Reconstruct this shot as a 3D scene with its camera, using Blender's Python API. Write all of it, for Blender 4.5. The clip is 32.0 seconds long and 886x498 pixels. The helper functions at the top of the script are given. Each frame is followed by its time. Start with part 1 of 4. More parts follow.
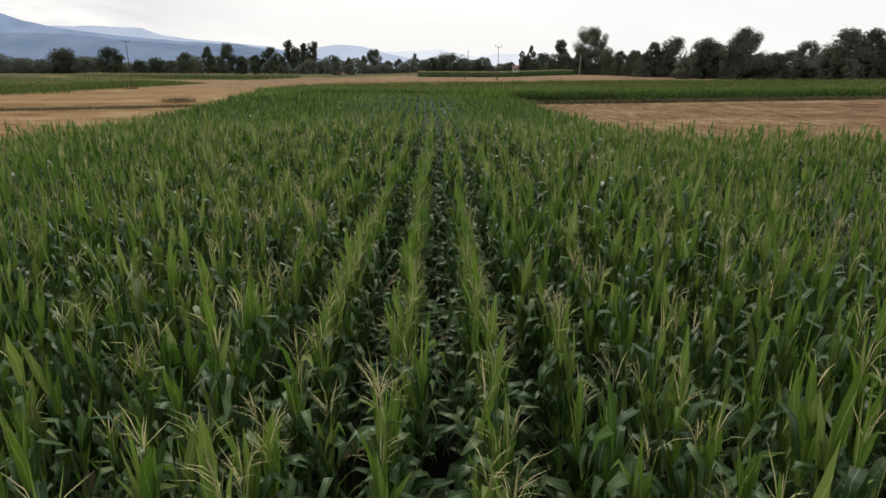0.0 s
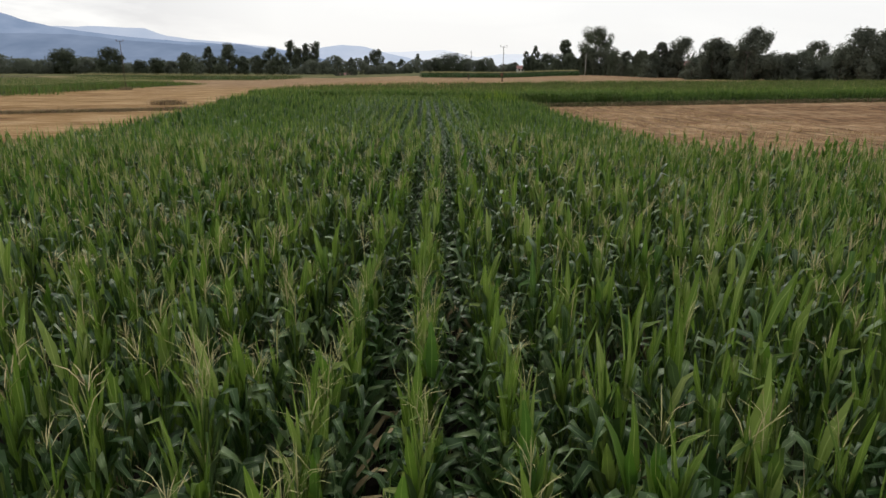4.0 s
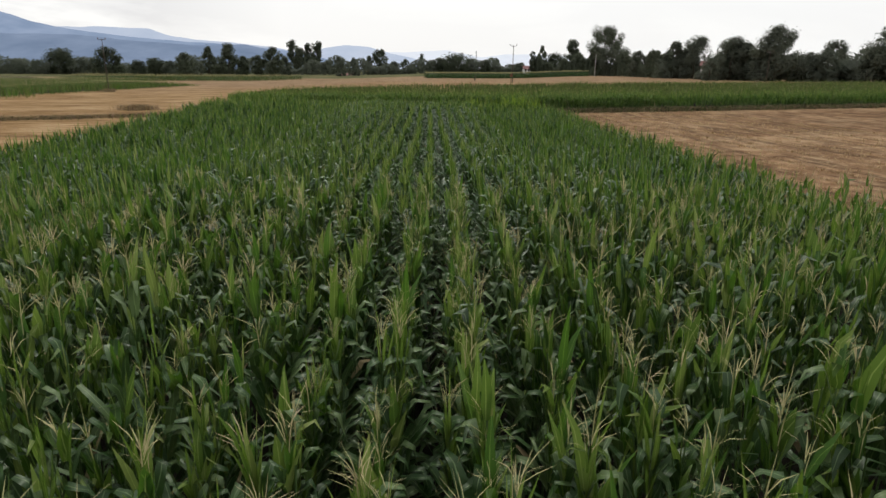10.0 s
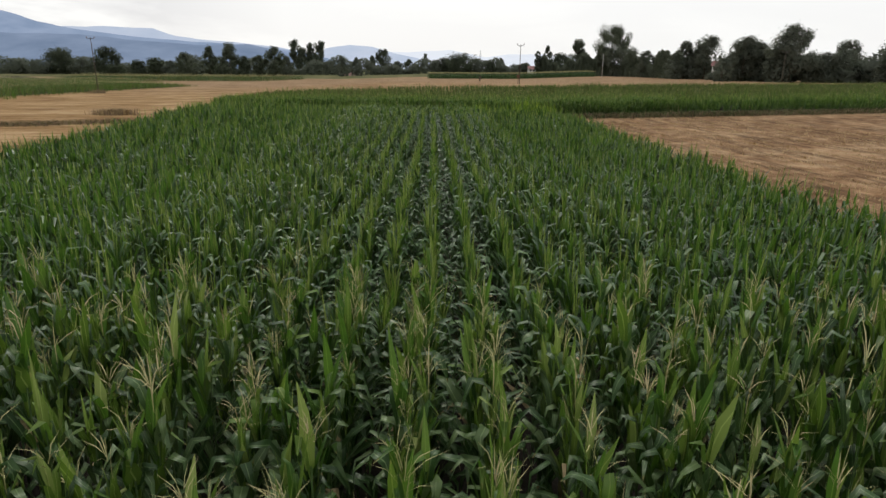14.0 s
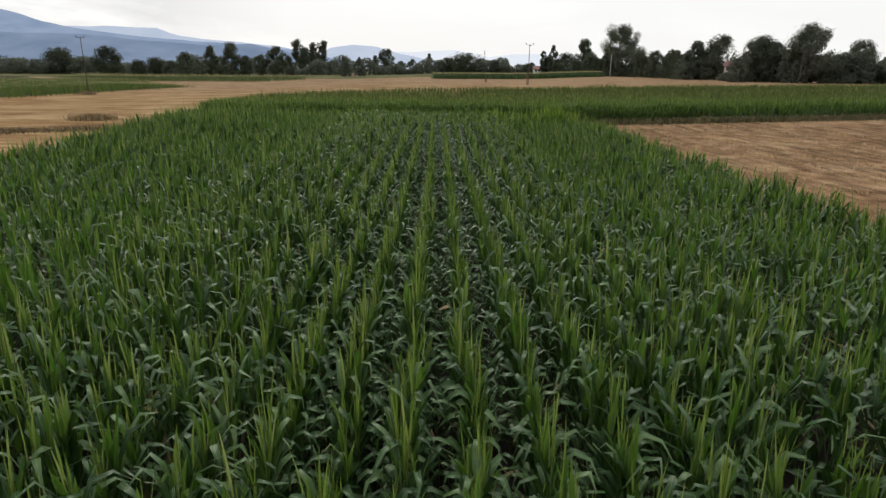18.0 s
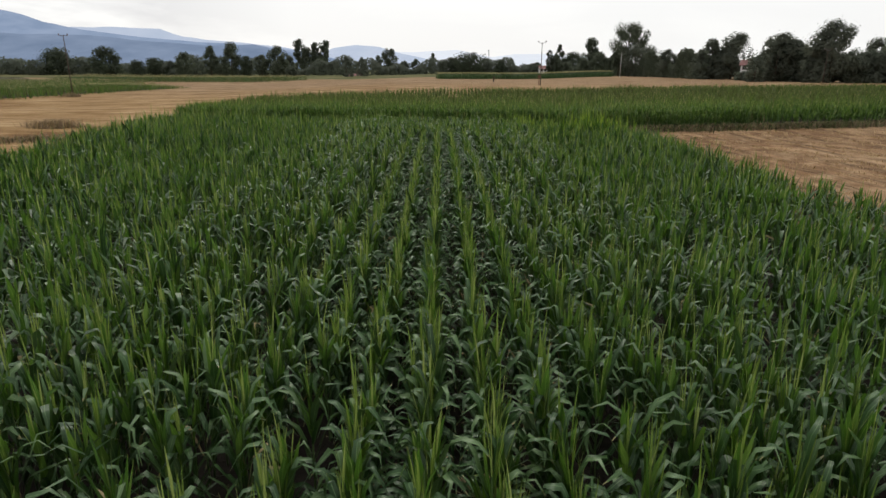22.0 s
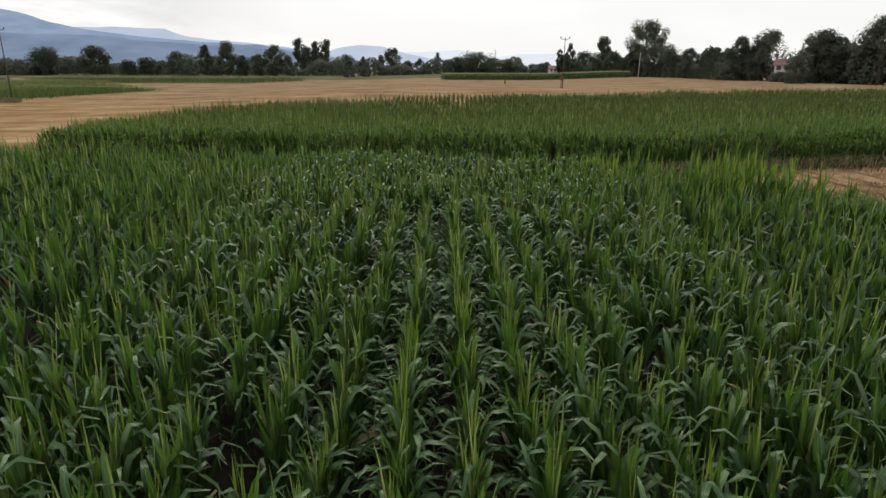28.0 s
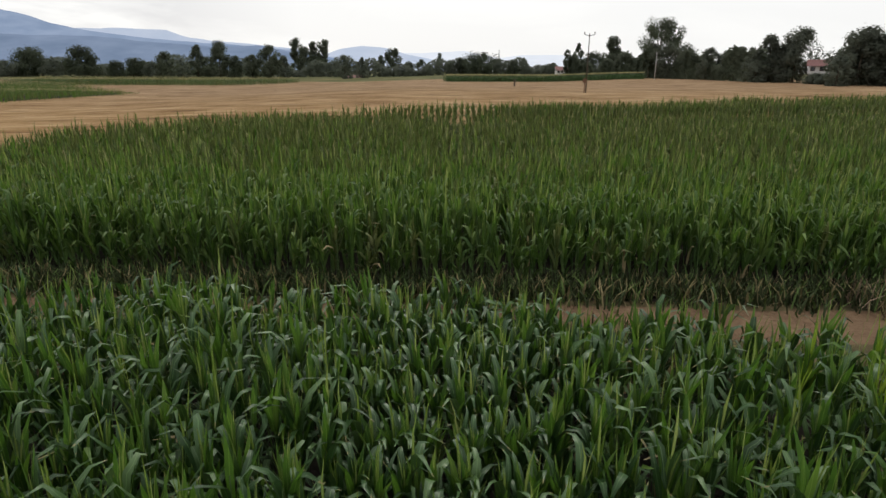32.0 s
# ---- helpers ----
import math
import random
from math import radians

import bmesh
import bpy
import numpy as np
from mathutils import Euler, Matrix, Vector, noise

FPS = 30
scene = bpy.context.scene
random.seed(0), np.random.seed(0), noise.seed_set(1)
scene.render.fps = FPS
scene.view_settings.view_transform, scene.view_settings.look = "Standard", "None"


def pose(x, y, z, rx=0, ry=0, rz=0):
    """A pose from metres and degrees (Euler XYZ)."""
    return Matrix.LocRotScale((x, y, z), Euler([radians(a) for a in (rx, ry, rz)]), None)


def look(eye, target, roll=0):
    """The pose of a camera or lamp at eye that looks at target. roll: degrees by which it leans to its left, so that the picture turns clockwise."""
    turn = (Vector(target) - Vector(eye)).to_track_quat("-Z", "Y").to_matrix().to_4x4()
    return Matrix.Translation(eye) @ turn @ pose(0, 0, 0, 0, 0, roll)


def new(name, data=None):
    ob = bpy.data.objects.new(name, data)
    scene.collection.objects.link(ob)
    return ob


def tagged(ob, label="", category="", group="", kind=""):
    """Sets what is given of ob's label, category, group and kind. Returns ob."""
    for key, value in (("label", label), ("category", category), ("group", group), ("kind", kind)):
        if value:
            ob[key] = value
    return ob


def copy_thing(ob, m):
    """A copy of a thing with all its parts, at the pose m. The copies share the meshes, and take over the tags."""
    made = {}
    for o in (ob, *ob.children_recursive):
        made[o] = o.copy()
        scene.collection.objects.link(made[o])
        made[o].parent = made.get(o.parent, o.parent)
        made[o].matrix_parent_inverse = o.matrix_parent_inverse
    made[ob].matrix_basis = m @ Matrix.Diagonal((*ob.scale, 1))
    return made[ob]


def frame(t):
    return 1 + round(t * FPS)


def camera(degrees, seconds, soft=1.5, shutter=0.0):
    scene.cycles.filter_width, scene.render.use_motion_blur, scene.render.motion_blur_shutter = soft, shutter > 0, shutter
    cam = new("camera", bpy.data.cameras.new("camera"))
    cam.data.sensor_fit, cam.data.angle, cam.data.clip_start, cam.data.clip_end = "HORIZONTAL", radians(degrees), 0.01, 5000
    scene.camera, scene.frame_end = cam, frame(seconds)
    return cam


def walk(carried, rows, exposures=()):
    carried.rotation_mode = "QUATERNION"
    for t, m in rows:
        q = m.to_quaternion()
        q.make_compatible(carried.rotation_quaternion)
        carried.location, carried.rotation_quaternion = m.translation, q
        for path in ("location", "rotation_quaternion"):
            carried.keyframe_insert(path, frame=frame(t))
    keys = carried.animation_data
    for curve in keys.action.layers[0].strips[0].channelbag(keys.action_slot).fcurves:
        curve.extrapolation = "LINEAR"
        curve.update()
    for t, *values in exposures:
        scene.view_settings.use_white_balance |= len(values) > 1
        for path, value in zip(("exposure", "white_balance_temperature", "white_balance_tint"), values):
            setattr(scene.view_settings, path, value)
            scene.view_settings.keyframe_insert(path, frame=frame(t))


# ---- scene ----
# ---------------------------------------------------------------- camera
cam = camera(73, 32.0, soft=1.5)
# seconds, place, heading to the left, tilt down, lean to the right
FLIGHT = [
    (0, 0.333, 0.000, 4.687, -0.425, 16.684, -0.370),
    (1, 0.323, 1.124, 4.690, -0.345, 16.670, -0.332),
    (2, 0.297, 2.232, 4.696, -0.274, 16.659, -0.317),
    (3, 0.245, 3.329, 4.707, -0.219, 16.655, -0.340),
    (4, 0.173, 4.507, 4.719, -0.166, 16.657, -0.374),
    (5, 0.094, 5.880, 4.727, -0.103, 16.664, -0.385),
    (6, 0.017, 7.469, 4.732, -0.029, 16.671, -0.369),
    (7, -0.052, 9.206, 4.734, 0.038, 16.671, -0.349),
    (8, -0.112, 11.010, 4.738, 0.088, 16.658, -0.346),
    (9, -0.168, 12.767, 4.742, 0.134, 16.642, -0.361),
    (10, -0.232, 14.358, 4.741, 0.193, 16.631, -0.392),
    (11, -0.297, 15.792, 4.744, 0.270, 16.629, -0.429),
    (12, -0.342, 17.207, 4.767, 0.354, 16.632, -0.452),
    (13, -0.357, 18.704, 4.819, 0.437, 16.636, -0.449),
    (14, -0.379, 20.211, 4.882, 0.517, 16.642, -0.433),
    (15, -0.453, 21.621, 4.929, 0.594, 16.649, -0.420),
    (16, -0.589, 22.957, 4.959, 0.668, 16.658, -0.422),
    (17, -0.760, 24.371, 4.988, 0.740, 16.662, -0.445),
    (18, -0.958, 25.948, 5.016, 0.816, 16.660, -0.462),
    (19, -1.189, 27.703, 5.022, 0.905, 16.652, -0.423),
    (20, -1.455, 29.606, 5.000, 0.997, 16.641, -0.343),
    (21, -1.745, 31.594, 4.959, 1.062, 16.642, -0.301),
    (22, -2.017, 33.663, 4.921, 1.104, 16.653, -0.321),
    (23, -2.201, 35.875, 4.916, 1.161, 16.665, -0.364),
    (24, -2.298, 38.320, 4.944, 1.240, 16.672, -0.398),
    (25, -2.376, 41.113, 4.972, 1.313, 16.678, -0.398),
    (26, -2.486, 44.254, 4.987, 1.374, 16.682, -0.369),
    (27, -2.650, 47.631, 5.002, 1.437, 16.674, -0.338),
    (28, -2.860, 51.229, 5.019, 1.504, 16.657, -0.331),
    (29, -3.069, 55.131, 5.032, 1.555, 16.637, -0.366),
    (30, -3.248, 59.259, 5.037, 1.594, 16.617, -0.411),
    (31, -3.391, 63.402, 5.028, 1.640, 16.591, -0.396),
    (32, -3.510, 67.513, 5.012, 1.694, 16.560, -0.332),
]


def flight_pose(x, y, z, yaw, tilt, lean):
    a, b = radians(yaw), radians(tilt)
    ahead = Vector((-math.sin(a) * math.cos(b), math.cos(a) * math.cos(b), -math.sin(b)))
    eye = Vector((x, y, z))
    return look(eye, eye + ahead, -lean)


walk(cam, [(r[0], flight_pose(*r[1:])) for r in FLIGHT], exposures=[(0, 0.0), (32, 0.0)])

# ---------------------------------------------------------------- sky and sun
SUN_AZ, SUN_EL = -15.0, 48.0          # degrees clockwise from the flight line, and above the land
world = bpy.data.worlds.new("overcast_sky")
scene.world = world
world.use_nodes = True
wt = world.node_tree
wt.nodes.clear()


def wnode(kind, **values):
    n = wt.nodes.new(kind)
    for k, v in values.items():
        n.inputs[k].default_value = v
    return n


sky = wt.nodes.new("ShaderNodeTexSky")
sky.sky_type = "NISHITA"
sky.sun_disc = False
sky.sun_elevation, sky.sun_rotation = radians(SUN_EL), radians(SUN_AZ)
sky.dust_density = 3.0
coord = wt.nodes.new("ShaderNodeTexCoord")
flat = wnode("ShaderNodeMapping", Scale=(1.0, 1.0, 4.5))
cloud = wnode("ShaderNodeTexNoise", Scale=3.1, Detail=6.0, Roughness=0.55, Distortion=0.3)
shade = wt.nodes.new("ShaderNodeValToRGB")
shade.color_ramp.elements[0].position, shade.color_ramp.elements[0].color = 0.46, (0.69, 0.69, 0.72, 1)
shade.color_ramp.elements[1].position, shade.color_ramp.elements[1].color = 0.62, (1.0, 1.0, 1.0, 1)
veil = wnode("ShaderNodeMixRGB", Fac=0.9)
lift = wt.nodes.new("ShaderNodeMixRGB")
lift.blend_type = "MULTIPLY"
lift.inputs["Fac"].default_value = 1.0
lift.inputs["Color2"].default_value = (11.6, 11.6, 11.5, 1)
back = wnode("ShaderNodeBackground", Strength=0.09)
wout = wt.nodes.new("ShaderNodeOutputWorld")
wt.links.new(coord.outputs["Generated"], flat.inputs["Vector"])
wt.links.new(flat.outputs["Vector"], cloud.inputs["Vector"])
wt.links.new(cloud.outputs["Fac"], shade.inputs["Fac"])
# the cloud is thicker on one side of the sky
sidew = wt.nodes.new("ShaderNodeSeparateXYZ")
wt.links.new(coord.outputs["Generated"], sidew.inputs[0])
thick = wnode("ShaderNodeMapRange", **{"From Min": -0.25, "From Max": -0.55, "To Min": 0.12, "To Max": 1.0})
wt.links.new(sidew.outputs[0], thick.inputs["Value"])
thin = wnode("ShaderNodeMixRGB", Color1=(1, 1, 1, 1))
wt.links.new(thick.outputs[0], thin.inputs["Fac"])
wt.links.new(shade.outputs["Color"], thin.inputs["Color2"])
wt.links.new(thin.outputs["Color"], lift.inputs["Color1"])
wt.links.new(sky.outputs["Color"], veil.inputs["Color1"])
wt.links.new(lift.outputs["Color"], veil.inputs["Color2"])
wt.links.new(veil.outputs["Color"], back.inputs["Color"])
wt.links.new(back.outputs["Background"], wout.inputs["Surface"])

sun_data = bpy.data.lights.new("sun", "SUN")
sun_data.energy, sun_data.angle, sun_data.color = 1.0, radians(14), (1.0, 0.96, 0.90)
sun_data.specular_factor = 0.5
sun = new("sun", sun_data)
_az, _el = radians(SUN_AZ), radians(SUN_EL)
sun.matrix_world = look((0, 0, 60), (-math.sin(_az) * math.cos(_el), -math.cos(_az) * math.cos(_el), 60 - math.sin(_el)))


# ---------------------------------------------------------------- materials
class Mat:
    """A small helper to wire a procedural material."""

    def __init__(self, name, rough=0.7, spec=0.3):
        self.m = bpy.data.materials.new(name)
        self.m.use_nodes = True
        self.t = self.m.node_tree
        self.b = self.t.nodes["Principled BSDF"]
        self.b.inputs["Roughness"].default_value = rough
        self.b.inputs["Specular IOR Level"].default_value = spec
        self.out = self.t.nodes["Material Output"]

    def n(self, kind, **values):
        node = self.t.nodes.new(kind)
        for k, v in values.items():
            node.inputs[k].default_value = v
        return node

    def l(self, a, b):
        self.t.links.new(a, b)

    def coords(self, scale=(1, 1, 1)):
        c, m = self.n("ShaderNodeTexCoord"), self.n("ShaderNodeMapping", Scale=scale)
        self.l(c.outputs["Object"], m.inputs["Vector"])
        return m.outputs["Vector"]

    def noise(self, scale, detail=4.0, stretch=(1, 1, 1), rough=0.6):
        k = self.n("ShaderNodeTexNoise", Scale=scale, Detail=detail, Roughness=rough)
        self.l(self.coords(stretch), k.inputs["Vector"])
        return k.outputs["Fac"]

    def ramp(self, fac, *stops):
        r = self.n("ShaderNodeValToRGB")
        e = r.color_ramp.elements
        while len(e) < len(stops):
            e.new(0.5)
        for k, (p, c) in zip(e, stops):
            k.position, k.color = p, (*c, 1)
        self.l(fac, r.inputs["Fac"])
        return r.outputs["Color"]

    def mix(self, fac, a, b, mode="MIX"):
        k = self.n("ShaderNodeMixRGB")
        k.blend_type = mode
        for s, v in (("Fac", fac), ("Color1", a), ("Color2", b)):
            if isinstance(v, (int, float)):
                k.inputs[s].default_value = v
            elif isinstance(v, tuple):
                k.inputs[s].default_value = (*v, 1)
            else:
                self.l(v, k.inputs[s])
        return k.outputs["Color"]

    def math(self, op, a, b=0.0, clamp=False):
        k = self.n("ShaderNodeMath")
        k.operation, k.use_clamp = op, clamp
        for i, v in enumerate((a, b)):
            if isinstance(v, (int, float)):
                k.inputs[i].default_value = v
            else:
                self.l(v, k.inputs[i])
        return k.outputs[0]

    def base(self, colour):
        self.l(colour, self.b.inputs["Base Color"]) if not isinstance(colour, tuple) else None
        if isinstance(colour, tuple):
            self.b.inputs["Base Color"].default_value = (*colour, 1)
        return self

    def bump(self, height, strength=0.4, distance=0.02):
        k = self.n("ShaderNodeBump", Strength=strength, Distance=distance)
        self.l(height, k.inputs["Height"])
        self.l(k.outputs["Normal"], self.b.inputs["Normal"])
        return self

    def glow_through(self, colour, share):
        """Lets light through a thin leaf."""
        tr = self.n("ShaderNodeBsdfTranslucent")
        self.l(colour, tr.inputs["Color"])
        k = self.n("ShaderNodeMixShader", Fac=share)
        self.l(self.b.outputs[0], k.inputs[1])
        self.l(tr.outputs[0], k.inputs[2])
        self.l(k.outputs[0], self.out.inputs["Surface"])
        return self

    def island(self):
        return self.n("ShaderNodeNewGeometry").outputs["Random Per Island"]

    def each(self):
        return self.n("ShaderNodeObjectInfo").outputs["Random"]


def leaf_material(name, dark, mid, light, glow, single=False, rough=0.42, spec=0.45, share=0.28):
    """Maize leaf: a tone of its own for each leaf, pale midrib, fine veins along the blade."""
    k = Mat(name, rough, spec)
    k.b.inputs["Specular Tint"].default_value = (0.86, 0.93, 0.78, 1)
    tone = k.ramp(k.each() if single else k.island(), (0.0, dark), (0.55, mid), (1.0, light))
    uv = k.n("ShaderNodeUVMap")
    sep = k.n("ShaderNodeSeparateXYZ")
    k.l(uv.outputs["UV"], sep.inputs[0])
    u = sep.outputs[0]
    rib = k.math("LESS_THAN", k.math("ABSOLUTE", k.math("SUBTRACT", u, 0.5)), 0.045)
    veins = k.math("SINE", k.math("MULTIPLY", u, 120.0))
    patch = k.noise(1.3, 3.0)
    tone = k.mix(k.math("MULTIPLY", patch, 0.55), tone, dark)
    tone = k.mix(k.math("MULTIPLY", rib, 0.28), tone, tuple(min(1, 2.2 * c + 0.03) for c in light))
    # dry tips on some leaves
    tip = k.math("MULTIPLY", k.math("GREATER_THAN", sep.outputs[1], 0.93), k.math("GREATER_THAN", k.noise(6.0), 0.52))
    tone = k.mix(k.math("MULTIPLY", tip, 0.7), tone, (0.24, 0.19, 0.08))
    k.base(tone)
    k.bump(veins, 0.12, 0.002)
    k.glow_through(k.mix(0.75, tone, glow), share)
    return k.m


def simple(name, stops, scale, rough=0.8, spec=0.2, bump=0.3, dist=0.02, stretch=(1, 1, 1), detail=5.0, metallic=0.0):
    """One surface with variation at two scales and a fine relief."""
    k = Mat(name, rough, spec)
    fine = k.noise(scale, detail, stretch)
    coarse = k.noise(scale * 0.13, 3.0, stretch)
    f = k.math("ADD", k.math("MULTIPLY", fine, 0.6), k.math("MULTIPLY", coarse, 0.4))
    k.base(k.ramp(f, *stops))
    k.bump(fine, bump, dist)
    k.b.inputs["Metallic"].default_value = metallic
    return k.m


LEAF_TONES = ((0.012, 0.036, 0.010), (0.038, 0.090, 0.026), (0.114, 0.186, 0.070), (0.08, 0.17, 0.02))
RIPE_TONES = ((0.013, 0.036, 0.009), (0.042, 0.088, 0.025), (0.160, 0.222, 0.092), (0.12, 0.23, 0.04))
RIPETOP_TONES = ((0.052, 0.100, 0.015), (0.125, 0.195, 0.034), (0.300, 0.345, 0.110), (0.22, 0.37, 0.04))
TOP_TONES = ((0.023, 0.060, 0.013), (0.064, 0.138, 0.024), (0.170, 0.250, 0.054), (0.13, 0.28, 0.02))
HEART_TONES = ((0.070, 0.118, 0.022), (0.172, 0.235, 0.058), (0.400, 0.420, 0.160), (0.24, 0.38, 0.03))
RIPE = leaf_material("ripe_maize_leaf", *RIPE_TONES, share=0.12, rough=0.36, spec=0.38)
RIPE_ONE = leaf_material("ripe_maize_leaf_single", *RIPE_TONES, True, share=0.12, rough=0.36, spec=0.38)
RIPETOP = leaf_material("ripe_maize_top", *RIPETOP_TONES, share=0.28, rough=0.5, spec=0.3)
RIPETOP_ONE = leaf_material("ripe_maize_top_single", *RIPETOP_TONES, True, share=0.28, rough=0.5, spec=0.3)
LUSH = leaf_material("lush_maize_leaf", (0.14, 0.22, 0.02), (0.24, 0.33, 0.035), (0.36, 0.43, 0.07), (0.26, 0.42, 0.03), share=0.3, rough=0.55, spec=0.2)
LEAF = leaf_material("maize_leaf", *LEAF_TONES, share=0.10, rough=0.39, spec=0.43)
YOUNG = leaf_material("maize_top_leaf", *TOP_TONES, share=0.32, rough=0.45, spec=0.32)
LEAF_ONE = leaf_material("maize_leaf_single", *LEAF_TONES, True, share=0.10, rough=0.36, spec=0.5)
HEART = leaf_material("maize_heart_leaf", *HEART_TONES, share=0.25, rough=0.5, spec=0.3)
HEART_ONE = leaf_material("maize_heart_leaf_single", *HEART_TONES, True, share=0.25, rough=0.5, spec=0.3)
OLIVE = leaf_material("olive_maize_leaf", (0.040, 0.064, 0.018), (0.096, 0.122, 0.040), (0.190, 0.196, 0.078), (0.14, 0.18, 0.03), share=0.22, rough=0.55, spec=0.2)
SECOND = leaf_material("second_field_leaf", (0.026, 0.056, 0.014), (0.066, 0.122, 0.030), (0.150, 0.205, 0.066), (0.10, 0.20, 0.02), share=0.2, rough=0.55, spec=0.2)
SECOND_TOP = leaf_material("second_field_top_leaf", (0.032, 0.074, 0.015), (0.086, 0.162, 0.029), (0.210, 0.290, 0.072), (0.15, 0.30, 0.02), share=0.3, rough=0.5, spec=0.25)
YOUNG_ONE = leaf_material("maize_top_leaf_single", *TOP_TONES, True, share=0.32, rough=0.45, spec=0.32)
STALK = simple("maize_stalk", ((0.25, (0.05, 0.10, 0.03)), (0.6, (0.10, 0.16, 0.05)), (0.9, (0.20, 0.21, 0.08))), 9.0, 0.5, 0.4, 0.2, 0.005)
TASSEL = simple("maize_tassel", ((0.28, (0.25, 0.26, 0.10)), (0.48, (0.41, 0.38, 0.18)), (0.70, (0.52, 0.39, 0.25))), 5.0, 0.8, 0.2, 0.2, 0.004)
DRYLEAF = simple("dry_maize_leaf", ((0.2, (0.20, 0.15, 0.08)), (0.6, (0.36, 0.29, 0.16)), (0.9, (0.50, 0.43, 0.27))), 6.0, 0.8, 0.2, 0.3, 0.01)
BARK = simple("bark", ((0.3, (0.05, 0.04, 0.03)), (0.7, (0.14, 0.12, 0.09))), 3.0, 0.9, 0.1, 0.6, 0.05, (1, 1, 0.2))
WOODPOLE = simple("weathered_pole", ((0.3, (0.055, 0.042, 0.034)), (0.7, (0.13, 0.105, 0.085))), 2.5, 0.85, 0.1, 0.4, 0.02, (1, 1, 0.1))
CONCRETE = simple("pale_concrete", ((0.3, (0.34, 0.33, 0.31)), (0.7, (0.52, 0.51, 0.48))), 3.0, 0.85, 0.2, 0.3, 0.01)
IRON = simple("galvanised_iron", ((0.3, (0.10, 0.10, 0.11)), (0.7, (0.2, 0.2, 0.21))), 12.0, 0.5, 0.4, 0.2, 0.004, metallic=0.7)
PORCELAIN = simple("brown_porcelain", ((0.3, (0.10, 0.06, 0.05)), (0.7, (0.2, 0.14, 0.12))), 10.0, 0.25, 0.5, 0.1, 0.002)
WALLPAINT = simple("white_wall_paint", ((0.25, (0.56, 0.54, 0.52)), (0.7, (0.80, 0.79, 0.77))), 1.5, 0.85, 0.2, 0.2, 0.01)
ROOFTILE = simple("clay_roof_tile", ((0.25, (0.17, 0.085, 0.08)), (0.7, (0.28, 0.15, 0.14))), 3.0, 0.8, 0.2, 0.5, 0.03)
DARKGLASS = simple("window_glass", ((0.3, (0.02, 0.022, 0.025)), (0.7, (0.05, 0.055, 0.06))), 1.0, 0.08, 0.6, 0.02, 0.001)
FRAMEWOOD = simple("brown_frame", ((0.3, (0.10, 0.05, 0.03)), (0.7, (0.18, 0.10, 0.06))), 4.0, 0.6, 0.3, 0.2, 0.004)
DRYWEED = simple("dry_weeds", ((0.2, (0.10, 0.09, 0.04)), (0.5, (0.22, 0.18, 0.09)), (0.85, (0.38, 0.31, 0.18))), 2.0, 0.9, 0.1, 0.2, 0.01)
GREENWEED = simple("green_weeds", ((0.2, (0.05, 0.09, 0.025)), (0.6, (0.10, 0.15, 0.04)), (0.9, (0.20, 0.22, 0.07))), 1.5, 0.8, 0.2, 0.2, 0.01)
DARKWEED = simple("dark_weeds", ((0.2, (0.020, 0.032, 0.014)), (0.6, (0.045, 0.058, 0.024)), (0.9, (0.10, 0.085, 0.045))), 1.5, 0.85, 0.1, 0.2, 0.01)
BROWNWEED = simple("brown_dry_weeds", ((0.2, (0.11, 0.080, 0.055)), (0.5, (0.21, 0.150, 0.105)), (0.85, (0.33, 0.25, 0.18))), 1.5, 0.9, 0.1, 0.2, 0.01)
STRAW = simple("straw", ((0.2, (0.30, 0.20, 0.10)), (0.5, (0.46, 0.33, 0.17)), (0.85, (0.58, 0.44, 0.25))), 1.2, 0.75, 0.25, 0.2, 0.005)


def crown_material(name, dark, light, share=0.54):
    k = Mat(name, 0.7, 0.12)
    soft = tuple(0.55 * a + 0.45 * b for a, b in zip(dark, light))
    tone = k.ramp(k.island(), (0.0, soft), (1.0, light))
    tone = k.mix(k.math("MULTIPLY", k.noise(0.35, 3.0), 0.6), tone, dark)
    k.base(tone)
    k.glow_through(k.mix(0.3, tone, (0.10, 0.13, 0.06)), share)
    return k.m


CROWNS = [crown_material("poplar_leaves", (0.070, 0.084, 0.058), (0.130, 0.148, 0.102)),
          crown_material("willow_leaves", (0.095, 0.110, 0.086), (0.170, 0.188, 0.146)),
          crown_material("walnut_leaves", (0.050, 0.063, 0.043), (0.092, 0.108, 0.072)),
          # paler copy of the walnut tones: haze and flare put into the colour
          crown_material("haze_paled_leaves", (0.088, 0.101, 0.080), (0.158, 0.172, 0.132))]


